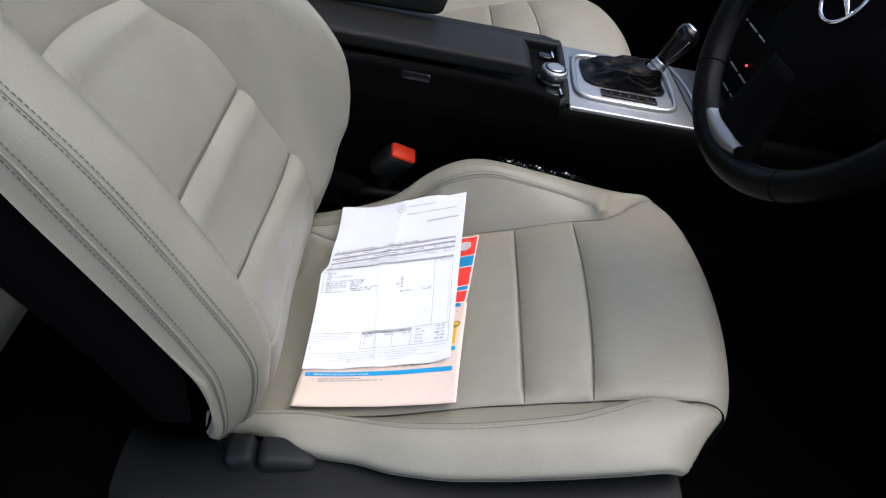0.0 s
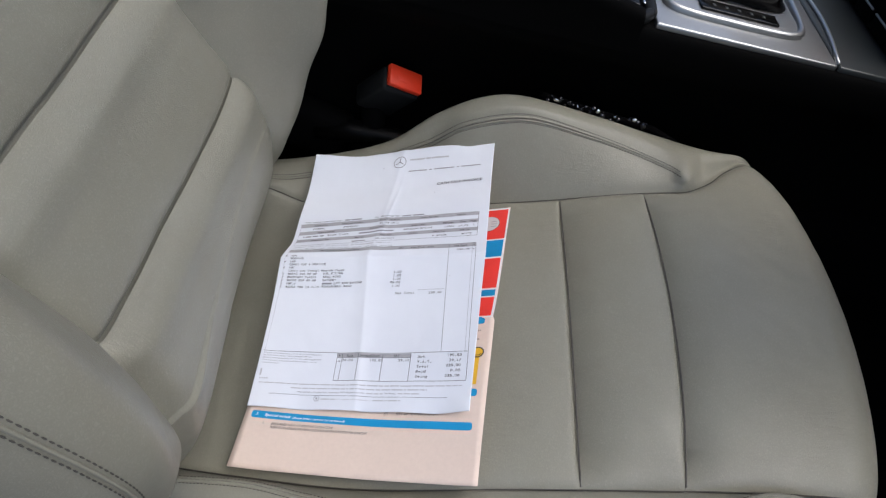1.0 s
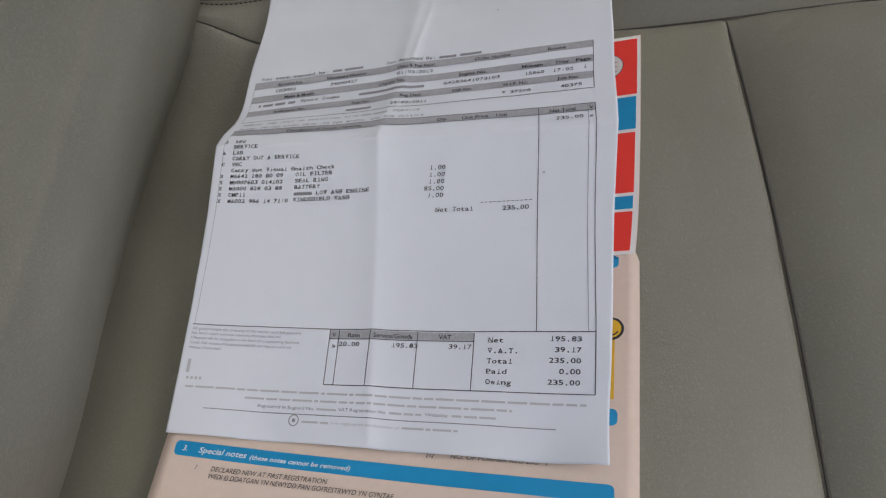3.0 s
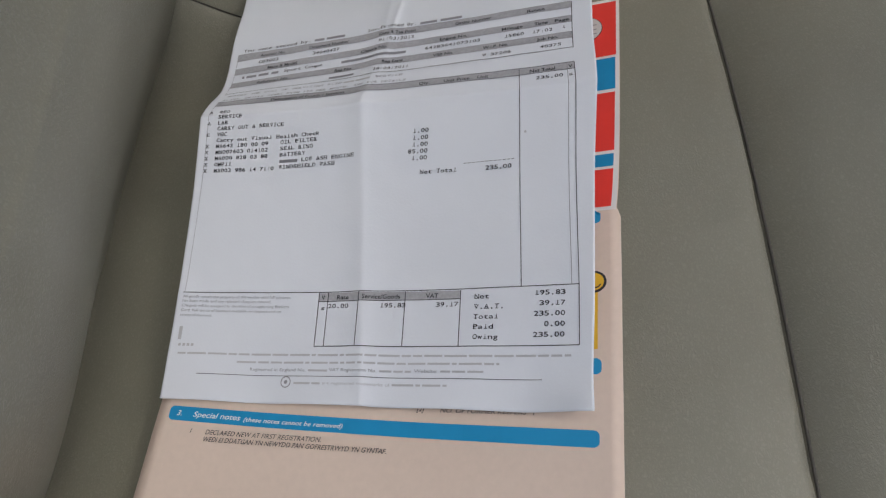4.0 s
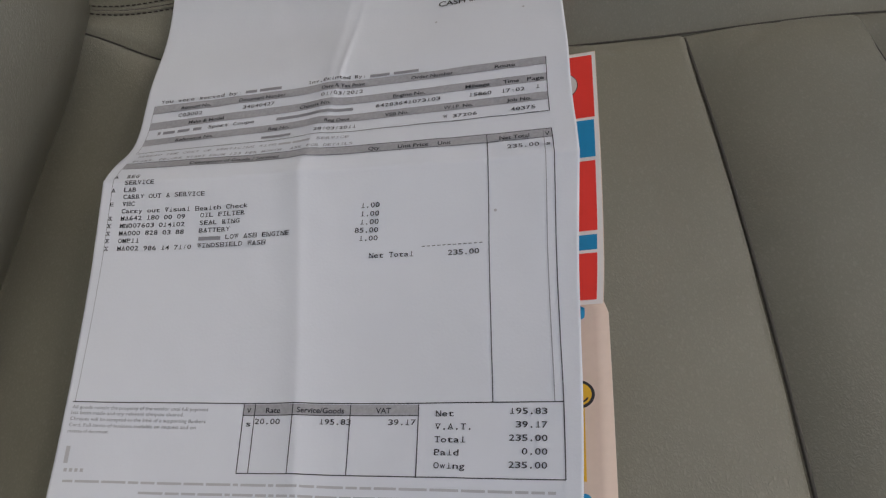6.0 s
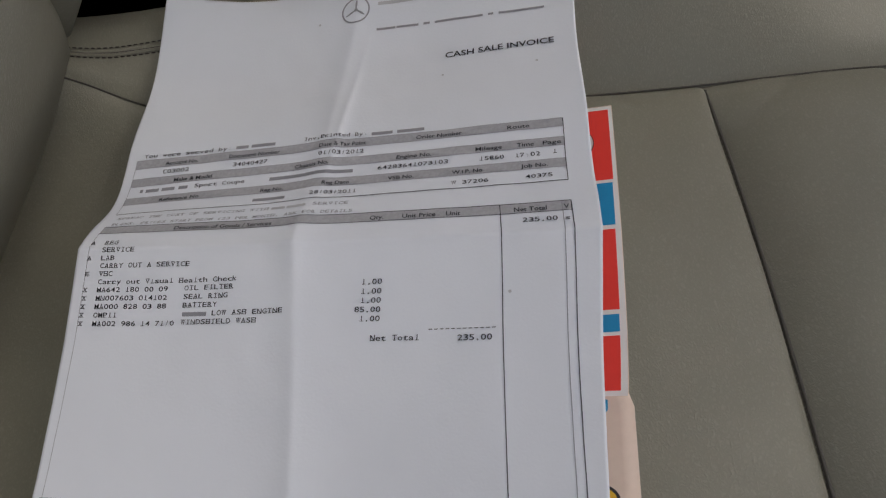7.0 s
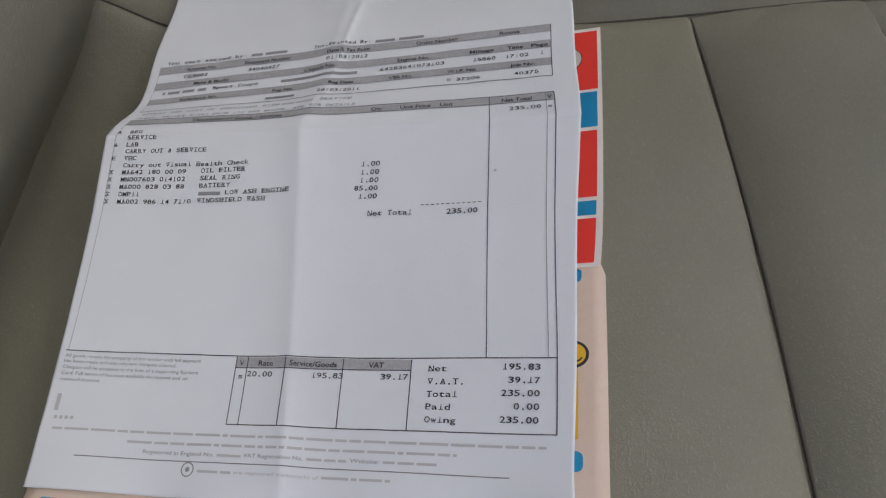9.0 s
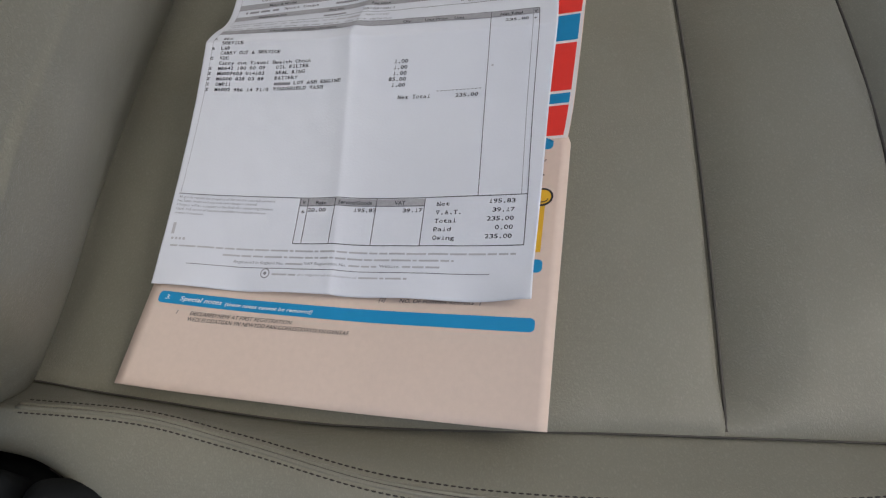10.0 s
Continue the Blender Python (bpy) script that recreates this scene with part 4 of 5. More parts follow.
def word_bars(s0, s1, r0, r1, h, mat, seed):
    """A line of small print that cannot be read: one thin bar for each word."""
    dice = random.Random(seed)
    verts, faces = [], []
    a = s0
    while a < s1 - 0.001:
        b = min(a + dice.choice((0.0022, 0.0045, 0.006, 0.0085, 0.0105)), s1)
        n = max(1, int((b - a) / 0.0015))
        for k in range(n + 1):
            x = a + (b - a) * k / n
            r = r0 + (r1 - r0) * (x - s0) / (s1 - s0)
            verts += [tuple(N(x, r - h, 0.00028)), tuple(N(x, r, 0.00028))]
            if k:
                m = len(verts)
                faces.append((m - 4, m - 3, m - 1, m - 2))
        a = b + 0.0010
    mesh = bpy.data.meshes.new("text_bar")
    mesh.from_pydata(verts, [], faces)
    mesh.update()
    linked("text_bar", mesh, mat, paper, "", False)


# letterhead: emblem and names as plain shapes
disc("emblem_ring", N, 0.1042, 0.0155, 0.0072, FADED, paper, 0.0003, 0.0064)
sheet("emblem", lambda u, v: N(0.1042 + 0.0056 * v * math.sin(2 * math.pi * u) * (0.16 + 0.84 * abs(math.cos(1.5 * 2 * math.pi * u)) ** 22),
                              0.0155 - 0.0056 * v * math.cos(2 * math.pi * u) * (0.16 + 0.84 * abs(math.cos(1.5 * 2 * math.pi * u)) ** 22), 0.0003),
      96, 3, FADED, paper, "", False, True)
for a, b in ((0.1155, 0.1330), (0.1340, 0.1395), (0.1405, 0.1600)):
    bar(a, 0.0139, b, 0.0018, LIGHTINK)
for a, b in ((0.1160, 0.1255), (0.1260, 0.1370), (0.1395, 0.1425), (0.1450, 0.1680), (0.1705, 0.1730), (0.1755, 0.1965)):
    bar(a, 0.0277, b, 0.0012, FADED)
write("CASH SALE INVOICE", N, 0.1510, 0.0492, 0.0034, paper, INK, 0.0490, bold=True)

typed("You were served by:", N, 0.0085, 0.0940, 0.0020, paper, INK, 0.00235)
for a, b in ((0.0550, 0.0610), (0.0625, 0.0740)):
    bar(a, 0.0938, b, 0.0016, FADED)
typed("Inv.Printed By:", N, 0.0878, 0.0938, 0.0020, paper, INK, 0.00196)
for a, b in ((0.1190, 0.1285), (0.1305, 0.1425)):
    bar(a, 0.0940, b, 0.0016, FADED)

# upper table
LEFT, RIGHT = 0.0052, 0.2000
for r0, r1 in ((0.0950, 0.0992), (0.1044, 0.1084), (0.1148, 0.1190)):
    patch("header_band", N, LEFT, r0, RIGHT, r1, BANDGREY, paper, 0.0002, "grey toner band")
    rule(LEFT, r0, RIGHT, r0, 0.00022, FADED)
    rule(LEFT, r1, RIGHT, r1, 0.00022, FADED)
rule(LEFT, 0.1258, RIGHT, 0.1258)
rule(RIGHT, 0.0950, RIGHT, 0.1258)
rule(LEFT, 0.0950, LEFT, 0.1258, 0.0002, FADED)
for words, s, r, w in (("Account No.", 0.0205, 0.0985, 0.0165), ("Document Number", 0.0525, 0.0985, 0.0245), ("Date & Tax Point", 0.0955, 0.0985, 0.0215),
                       ("Order Number", 0.1392, 0.0985, 0.0195), ("Route", 0.1775, 0.0985, 0.0090),
                       ("Make & Model", 0.0270, 0.1077, 0.0190), ("Chassis No.", 0.0855, 0.1077, 0.0155), ("Engine No.", 0.1312, 0.1077, 0.0150),
                       ("Mileage", 0.1645, 0.1077, 0.0108), ("Time", 0.1812, 0.1077, 0.0068), ("Page", 0.1915, 0.1077, 0.0072),
                       ("Reference No.", 0.0230, 0.1183, 0.0200), ("Reg No.", 0.0715, 0.1183, 0.0105), ("Reg Date", 0.0995, 0.1183, 0.0120),
                       ("VSB No.", 0.1282, 0.1183, 0.0110), ("W.I.P. No.", 0.1550, 0.1183, 0.0130), ("Job No.", 0.1825, 0.1183, 0.0105)):
    write(words, N, s, r, 0.0019, paper, INK, w, bold=True)
for words, s, r, e in (("C03002", 0.0200, 0.1028, 0.0335), ("34040427", 0.0550, 0.1029, 0.0720), ("01/03/2012", 0.0955, 0.1027, 0.1165),
                       ("Sport Coupe", 0.0385, 0.1122, 0.0630), ("15860", 0.1660, 0.1127, 0.1762), ("17:02", 0.1802, 0.1127, 0.1905), ("1", 0.1950, 0.1123, 0.1970),
                       ("64283641073103", 0.1232, 0.1124, 0.1535), ("28/03/2011", 0.0948, 0.1237, 0.1155), ("W 37206", 0.1548, 0.1238, 0.1698), ("40375", 0.1840, 0.1237, 0.1945)):
    typed(words, N, s, r, 0.0020, paper, INK, (e - s) / len(words))
for a, b, r in ((0.0110, 0.0125, 0.1120), (0.0140, 0.0205, 0.1121), (0.0220, 0.0285, 0.1121), (0.0305, 0.0350, 0.1122), (0.0745, 0.1125, 0.1124), (0.0692, 0.0838, 0.1238)):
    bar(a, r, b, 0.0017)
typed("SPREAD THE COST OF SERVICING WITH", N, 0.0080, 0.1304, 0.0016, paper, FADED, 0.00213, slant=0.15)
for a, b in ((0.0795, 0.0855), (0.0863, 0.0945)):
    bar(a, 0.1303, b, 0.0014, LIGHTINK)
typed("SERVICE", N, 0.0975, 0.1302, 0.0016, paper, FADED, 0.0022, slant=0.15)
typed("PLANS. PRICES START FROM \u00a323 PER MONTH. ASK FOR DETAILS", N, 0.0075, 0.1348, 0.0016, paper, FADED, 0.00196, slant=0.15)

# main table
patch("header_band", N, LEFT, 0.1358, 0.1738, 0.1402, BANDGREY, paper, 0.0002, "grey toner band")
patch("header_band", N, 0.1738, 0.1358, RIGHT, 0.1402, BANDGREY, paper, 0.0002, "grey toner band")
rule(LEFT, 0.1358, RIGHT, 0.1358)
rule(LEFT, 0.1402, RIGHT, 0.1402, 0.00022)
rule(0.1738, 0.1358, 0.1788, 0.2436, 0.00030)
rule(0.1966, 0.1358, 0.2005, 0.2436, 0.00025, FADED)
rule(RIGHT, 0.1358, 0.2035, 0.2436, 0.0003)
rule(LEFT, 0.1402, 0.0040, 0.2442, 0.0002, FADED)
rule(0.0030, 0.2442, 0.2035, 0.2436, 0.00035)
for words, s, r, w in (("Description of Goods / Services", 0.0390, 0.1395, 0.0430), ("Qty.", 0.1230, 0.1395, 0.0055), ("Unit Price", 0.1360, 0.1395, 0.0132),
                       ("Unit", 0.1532, 0.1395, 0.0056), ("Net Total", 0.1790, 0.1396, 0.0120), ("V", 0.1972, 0.1396, 0.0018)):
    write(words, N, s, r, 0.0020, paper, INK, w, bold=True)
typed("235.00", N, 0.1945, 0.1445, 0.0020, paper, INK, 0.00215, right=True)
typed("s", N, 0.1972, 0.1445, 0.0018, paper, INK, 0.0020)
LINES_A = (("A", "REG", 0.1468), ("", "SERVICE", 0.1503), ("A", "LAB", 0.1536), ("", "CARRY OUT A SERVICE", 0.1568), ("E", "VHC", 0.1601),
           ("", "Carry out Visual Health Check", 0.1634), ("X", "MA642 180 00 09", 0.1667), ("X", "MN007603 014102", 0.1701), ("X", "MA000 828 03 88", 0.1735),
           ("X", "OMP11", 0.1769), ("X", "MA002 986 14 71/0", 0.1803))
for mark, words, r in LINES_A:
    if mark:
        typed(mark, N, 0.0048, r, 0.0018, paper, INK, 0.0022)
    typed(words, N, 0.0110, r, 0.0020, paper, INK, 0.00208, skew=-0.010)
for words, r in (("OIL FILTER", 0.1665), ("SEAL RING", 0.1699), ("BATTERY", 0.1733), ("WINDSHIELD WASH", 0.1800)):
    typed(words, N, 0.0490, r - 0.0004, 0.0020, paper, INK, 0.00212, skew=-0.010)
bar(0.0492, 0.1763, 0.0595, 0.0016, FADED)
typed("LOW ASH ENGINE", N, 0.0617, 0.1762, 0.0020, paper, INK, 0.00212, skew=-0.010)
for words, r in (("1.00", 0.1657), ("1.00", 0.1692), ("1.00", 0.1726), ("85.00", 0.1760), ("1.00", 0.1794)):
    typed(words, N, 0.1300, r, 0.0021, paper, INK, 0.00208, right=True)
for k in range(12):
    patch("dash", N, 0.1490 + 0.0021 * k, 0.1825, 0.1503 + 0.0021 * k, 0.1828, INK, paper, 0.00028)
typed("Net Total", N, 0.1268, 0.1866, 0.0022, paper, INK, 0.00212)
typed("235.00", N, 0.1720, 0.1871, 0.0022, paper, INK, 0.00212, right=True)

# totals
patch("header_band", N, 0.0793, 0.2443, 0.1512, 0.2484, BANDGREY, paper, 0.0002, "grey toner band")
rule(0.0793, 0.2486, 0.1512, 0.2482, 0.0003)
for s in (0.0793, 0.0842, 0.1003, 0.1242, 0.1512):
    rule(s, 0.2442, s + 0.0003, 0.2700, 0.00035)
rule(0.0795, 0.2702, 0.2042, 0.2694, 0.00035)
rule(0.2035, 0.2436, 0.2042, 0.2694, 0.00035)
for words, s, r, w in (("V", 0.0808, 0.2477, 0.0018), ("Rate", 0.0890, 0.2477, 0.0062), ("Service/Goods", 0.1022, 0.2476, 0.0195), ("VAT", 0.1345, 0.2475, 0.0060)):
    write(words, N, s, r, 0.0021, paper, INK, w, bold=True)
for words, s, r, w in (("s", 0.0810, 0.2528, 0.0014), ("20.00", 0.0953, 0.2519, 0.0110), ("195.83", 0.1246, 0.2518, 0.0132), ("39.17", 0.1502, 0.2517, 0.0108)):
    typed(words, N, s, r, 0.0021, paper, INK, 0.0022, right=words != "s")
for words, num, r in (("Net", "195.83", 0.2486), ("V.A.T.", "39.17", 0.2532), ("Total", "235.00", 0.2577), ("Paid", "0.00", 0.2622), ("Owing", "235.00", 0.2667)):
    typed(words, N, 0.1577, r, 0.0022, paper, INK, 0.00235)
    typed(num, N, 0.1978, r - 0.0008, 0.0022, paper, INK, 0.00225, right=True)
for words, r, w in (("All goods remain the property of the vendor until full payment", 0.2482, 0.0605), ("has been made and any relevant cheques cleared.", 0.2504, 0.0500),
                    ("Cheques will be accepted to the limit of a supporting Bankers", 0.2528, 0.0600), ("Card. Full terms of business available on request and on", 0.2552, 0.0560),
                    ("reverse of document.", 0.2576, 0.0180)):
    write(words, N, 0.0035, r - 0.0012, 0.0014, paper, FADED, w, skew=0.004)
bar(0.0042, 0.2680, 0.0060, 0.0065, LIGHTINK)
for k in range(4):
    bar(0.0050 + 0.0024 * k, 0.2712, 0.0064 + 0.0024 * k, 0.0013, LIGHTINK)
for s0, s1, r0, r1, seed in ((0.0055, 0.2010, 0.2752, 0.2742, 3), (0.0391, 0.1707, 0.2787, 0.2778, 5), (0.0780, 0.0880, 0.2820, 0.2820, 6), (0.1145, 0.1300, 0.2817, 0.2816, 7),
                           (0.1440, 0.1638, 0.2814, 0.2813, 8), (0.0712, 0.0850, 0.2880, 0.2880, 9), (0.1212, 0.1474, 0.2877, 0.2876, 10)):
    word_bars(s0, s1, r0, r1, 0.0009, LIGHTINK, seed)
write("Registered in England No.", N, 0.0468, 0.2822, 0.0015, paper, FADED, 0.0300)
write("VAT Registration No.", N, 0.0890, 0.2819, 0.0015, paper, FADED, 0.0240)
write("Website:", N, 0.1315, 0.2816, 0.0015, paper, FADED, 0.0110)
rule(0.0180, 0.2845, 0.1893, 0.2838, 0.00030, DARKGREY)
disc("emblem_ring", N, 0.0669, 0.2871, 0.0027, FADED, paper, 0.0003, 0.0022)
disc("emblem", N, 0.0669, 0.2871, 0.0009, FADED, paper, 0.0003)
write("are registered trademarks of", N, 0.0862, 0.2880, 0.0014, paper, LIGHTINK, 0.0340)
for s, r in ((0.150, 0.0600), (0.192, 0.0590), (0.086, 0.0205), (0.178, 0.1700)):
    disc("speck", N, s, r, 0.0006, LIGHTINK, paper)
set_prints()
set_typed()

# ---- centre console ----
SLOPE = -0.15


def deck(x):
    """Height of the console's top along the car."""
    return 0.715 + SLOPE * (x - 0.2)


console = thing("centre_console", "black centre console with brushed metal gear surround between the seats", "console")


def console_side(y_edge, sign):
    def place(u, v):
        x = -0.42 + 1.35 * u
        top = deck(x) - 0.004
        knots = [(0.066, top - 0.47), (0.052, top - 0.16), (0.030, top - 0.075), (0.004, top - 0.042), (-0.001, top - 0.016), (0.004, top), (0.02, top + 0.002)]
        o, z = spline(knots, v)
        return (x, y_edge + sign * o, z)
    return place


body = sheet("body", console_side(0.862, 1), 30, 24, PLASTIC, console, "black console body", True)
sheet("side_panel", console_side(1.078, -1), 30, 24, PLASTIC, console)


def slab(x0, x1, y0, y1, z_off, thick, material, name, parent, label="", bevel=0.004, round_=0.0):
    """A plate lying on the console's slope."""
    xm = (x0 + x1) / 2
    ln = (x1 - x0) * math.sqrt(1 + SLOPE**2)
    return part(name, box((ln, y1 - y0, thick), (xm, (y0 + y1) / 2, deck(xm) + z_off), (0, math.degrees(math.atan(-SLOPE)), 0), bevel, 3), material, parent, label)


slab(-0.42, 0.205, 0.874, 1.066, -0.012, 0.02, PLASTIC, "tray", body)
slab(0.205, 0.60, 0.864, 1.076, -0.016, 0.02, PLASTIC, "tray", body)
# upright rim round the controller deck
slab(-0.30, 0.205, 1.052, 1.074, 0.002, 0.022, TRIMGREY, "rim", body, "charcoal raised rim", 0.006)
rim_line = [(-0.28, 1.078), (0.0, 1.081), (0.160, 1.083), (0.183, 1.080), (0.196, 1.070), (0.201, 1.055), (0.198, 0.97), (0.193, 0.890), (0.189, 0.878), (0.180, 0.868), (0.165, 0.864)]
part("rim", tube([(lambda p: (p[0], p[1], deck(p[0]) + 0.004))(spline(rim_line, k / 60)) for k in range(61)], 0.0062, 10), TRIMDARK, body, "rounded black rim round the control deck")


def near_wall(u, v):
    x = -0.40 + 0.580 * u
    top = curve(x, [-0.40, -0.12, -0.058, 0.06, 0.118, 0.165, 0.195, 0.205], [0.832, 0.790, 0.781, 0.763, 0.752, 0.738, 0.726, 0.718])
    low = deck(x) - 0.03
    knots = [(0.858, low), (0.857, 0.4 * low + 0.6 * top), (0.857, top - 0.008), (0.860, top - 0.002), (0.866, top), (0.873, top - 0.002), (0.876, top - 0.010), (0.877, low)]
    y, z = spline(knots, v)
    return (x, y, z)


sheet("rim", near_wall, 40, 28, PLASTIC, body, "black raised console edge", True)
# brushed plates
plate = slab(0.196, 0.395, 0.868, 1.072, -0.001, 0.008, ALU, "metal_plate", body, "brushed aluminium plate", 0.0025)
slab(0.397, 0.475, 0.868, 1.072, -0.001, 0.008, SATIN, "front_plate", body, "dark satin plate", 0.0025)
ridge_pts = [(0.397 + 0.012 * math.sin(math.pi * q), 0.873 + 0.194 * q, deck(0.397) + 0.003) for q in [i / 12 for i in range(13)]]
part("edge_strip", tube(ridge_pts, 0.0024, 8), ALU, body, "bright metal strip")


def surround(u, v):
    """A raised rounded frame about the gear boot."""
    a = 2 * math.pi * u
    c, s = math.cos(a), math.sin(a)
    k = 1 / (abs(c) ** 6 + abs(s) ** 6) ** (1 / 6)
    w = 2 * math.pi * v
    ex, ey = 0.080 * k * c, 0.070 * k * s
    r = 0.0048
    n = math.hypot(c, s)
    return (0.295 + ex + 0.08 * ey + r * math.cos(w) * c / n, 0.970 + ey + r * math.cos(w) * s / n, deck(0.295 + ex) + 0.005 + 0.0055 * math.sin(w))


sheet("gear_frame", surround, 72, 12, ALU, body, "polished metal gear frame", False, True, True)
slab(0.216, 0.368, 0.908, 1.034, 0.004, 0.004, ALU, "inner_plate", body, "brushed metal frame floor", 0.001)


def boot(u, v):
    a = 2 * math.pi * u
    c, s = math.cos(a), math.sin(a)
    k = 1 / (abs(c) ** 5 + abs(s) ** 5) ** 0.2
    f = v
    cx, cy = 0.296 + 0.044 * f**1.4, 0.986 - 0.014 * f
    rx = (0.067 * (1 - f) + 0.016 * f) * (k * (1 - f) + f)
    ry = (0.046 * (1 - f) + 0.016 * f) * (k * (1 - f) + f)
    crumple = 0.006 * math.sin(3 * a + 4 * f) * math.sin(math.pi * f) + 0.006 * noise.noise((3 * c, 3 * s, 6 * f)) * math.sin(math.pi * f)
    z = deck(0.294) + 0.008 + 0.014 * min(f / 0.5, 1) + 0.014 * (f ** 1.8) + crumple
    return (cx + rx * c, cy + ry * s, z - 0.15 * rx * c * (1 - f))


gear = thing("gear_lever", "black gear lever with chrome collar and soft gaiter on the console", "gear lever")
sheet("gaiter", boot, 110, 40, RIMHIDE, gear, "creased black hide gaiter", False, True)
stem = Vector((0.342, 0.970, 0.734))
up = Vector((0.62, 0.0, 1.0)).normalized()
part("collar", lathe([(0.0125, -0.010), (0.014, -0.006), (0.014, -0.002), (0.012, 0.0), (0.0135, 0.003), (0.0135, 0.006), (0.0115, 0.008), (0.0125, 0.011), (0.0105, 0.014)], stem, up, 24), ALU, gear, "chrome collar")
knob_profile = [(0.0105, 0.012), (0.0125, 0.022), (0.0150, 0.034), (0.0175, 0.046), (0.0190, 0.058), (0.0190, 0.066), (0.0170, 0.073), (0.011, 0.077), (0.003, 0.078)]
knob = part("knob", lathe(knob_profile, stem, up, 28), GLOSSBLACK, gear, "gloss black gear knob")
part("knob_cap", lathe([(0.0110, 0.0755), (0.0112, 0.0775), (0.009, 0.0790), (0.003, 0.0795)], stem, up, 24), CHROME, knob, "bright knob cap")
part("knob_strip", tube([stem + up * h + Vector((0.004, -1, 0)).normalized() * r for h, r in ((0.020, 0.0120), (0.034, 0.0150), (0.048, 0.0177), (0.062, 0.0190))], 0.0006, 6),
     ALU, knob, "bright side strip")
# gear indicator
ind = slab(0.252, 0.340, 0.912, 0.931, 0.0075, 0.003, GLOSSBLACK, "gear_indicator", body, "gloss black indicator strip", 0.001)
for k in range(5):
    part("text_bar", box((0.0035, 0.0045, 0.0006), (0.268 + 0.014 * k, 0.9215, deck(0.270 + 0.014 * k) + 0.0094), (0, 8.5, 0), 0), SATIN, ind, "small grey mark")

# armrest lid
armrest = thing("armrest", "black padded armrest lid on the centre console", "armrest")


def pad(x0, x1, y0, y1, z0, z1, drop):
    """A soft padded block with a rounded nose."""
    def place(u, v):
        x = x0 + (x1 - x0) * u
        w = 2 * math.pi * v
        c, s = math.cos(w), math.sin(w)
        k = 1 / (abs(c) ** 7 + abs(s) ** 7) ** (1 / 7)
        e = min((x1 - x) / 0.022, 1)
        n = math.sqrt(max(1 - (1 - e) ** 2, 0.0004))
        top = z1 + drop * (x - x0)
        low = z0 + drop * (x - x0)
        return (x, (y0 + y1) / 2 + (y1 - y0) / 2 * k * c * (0.74 + 0.26 * n), (top + low) / 2 + (top - low) / 2 * k * s * n)
    return place


lid = sheet("lid", pad(-0.42, 0.138, 0.880, 0.978, 0.836, 0.861, -0.155), 80, 48, BLACKHIDE, armrest, "black hide lid nose", False, False, True)
sheet("pad", pad(-0.42, 0.012, 0.968, 1.085, 0.850, 0.893, -0.12), 80, 48, BLACKHIDE, armrest, "padded black hide lid", False, False, True)
part("hinge_block", box((0.42, 0.16, 0.06), (-0.18, 0.95, 0.758), (0, 8.5, 0), 0.012), PLASTIC, armrest, "black lid underside")
latch = thing("console_latch", "small black release catch on the console side", "latch")
part("catch", box((0.042, 0.006, 0.012), (-0.028, 0.856, 0.763), (0, 10, 0), 0.002), GLOSSBLACK, latch)
# light on the catch's upper edge, put in as a grey strip
part("catch_edge", box((0.036, 0.003, 0.0016), (-0.028, 0.8525, 0.7695), (0, 10, 0), 0.0006), TRIMGREY, latch, "grey strip painting the catch's lit edge")

# controller knob and keys
dial = thing("controller_dial", "silver rotary controller dial on the black console", "dial")
dz = deck(0.172)
tilt_axis = (0.15, 0, 1)
part("skirt", lathe([(0.024, 0), (0.024, 0.004), (0.020, 0.007)], (0.178, 0.944, dz - 0.002), tilt_axis, 36), GLOSSBLACK, dial, "black skirt")
ring = part("ring", lathe([(0.0185, 0.004), (0.0205, 0.006), (0.0210, 0.016), (0.0200, 0.0200), (0.017, 0.0208)], (0.178, 0.944, dz), tilt_axis, 48), ALU, dial, "ribbed silver ring")
part("cap", lathe([(0.0138, 0.0205), (0.0142, 0.0220), (0.0125, 0.0230), (0.0085, 0.0226), (0.003, 0.0224)], (0.178, 0.944, dz), tilt_axis, 40), ALU, dial, "brushed silver cap")
part("cap_ring", lathe([(0.0150, 0.0205), (0.0168, 0.0205), (0.0168, 0.0213), (0.0150, 0.0213)], (0.178, 0.944, dz), tilt_axis, 40), GLOSSBLACK, dial, "dark cap groove")
for yk in (0.905, 1.025):
    key = thing("console_key", "slim chrome-edged console key beside the dial", "key", group="console keys")
    part("key_body", box((0.024, 0.022, 0.006), (0.176, yk, deck(0.176) + 0.001), (0, 8.5, 0), 0.002), GLOSSBLACK, key)
    part("key_edge", box((0.0035, 0.024, 0.004), (0.1865, yk, deck(0.1865) + 0.0055), (0, 8.5, 0), 0.001), CHROME, key, "chrome edge")

# ---- seat belt buckle ----
buckle = thing("belt_buckle", "black seat belt buckle with orange-red release button beside the seat", "seat belt buckle")
bx = Vector((0.036, 0.012, -0.022)).normalized()
by = Vector((0.25, -0.42, 0.87)).normalized()
bz = bx.cross(by).normalized()
by = bz.cross(bx).normalized()
frame_b = Matrix((bx, bz, by)).transposed().to_4x4()
frame_b.translation = Vector((-0.048, 0.880, 0.617))


def oriented(bm, m):
    bmesh.ops.transform(bm, matrix=m, verts=bm.verts)
    return bm


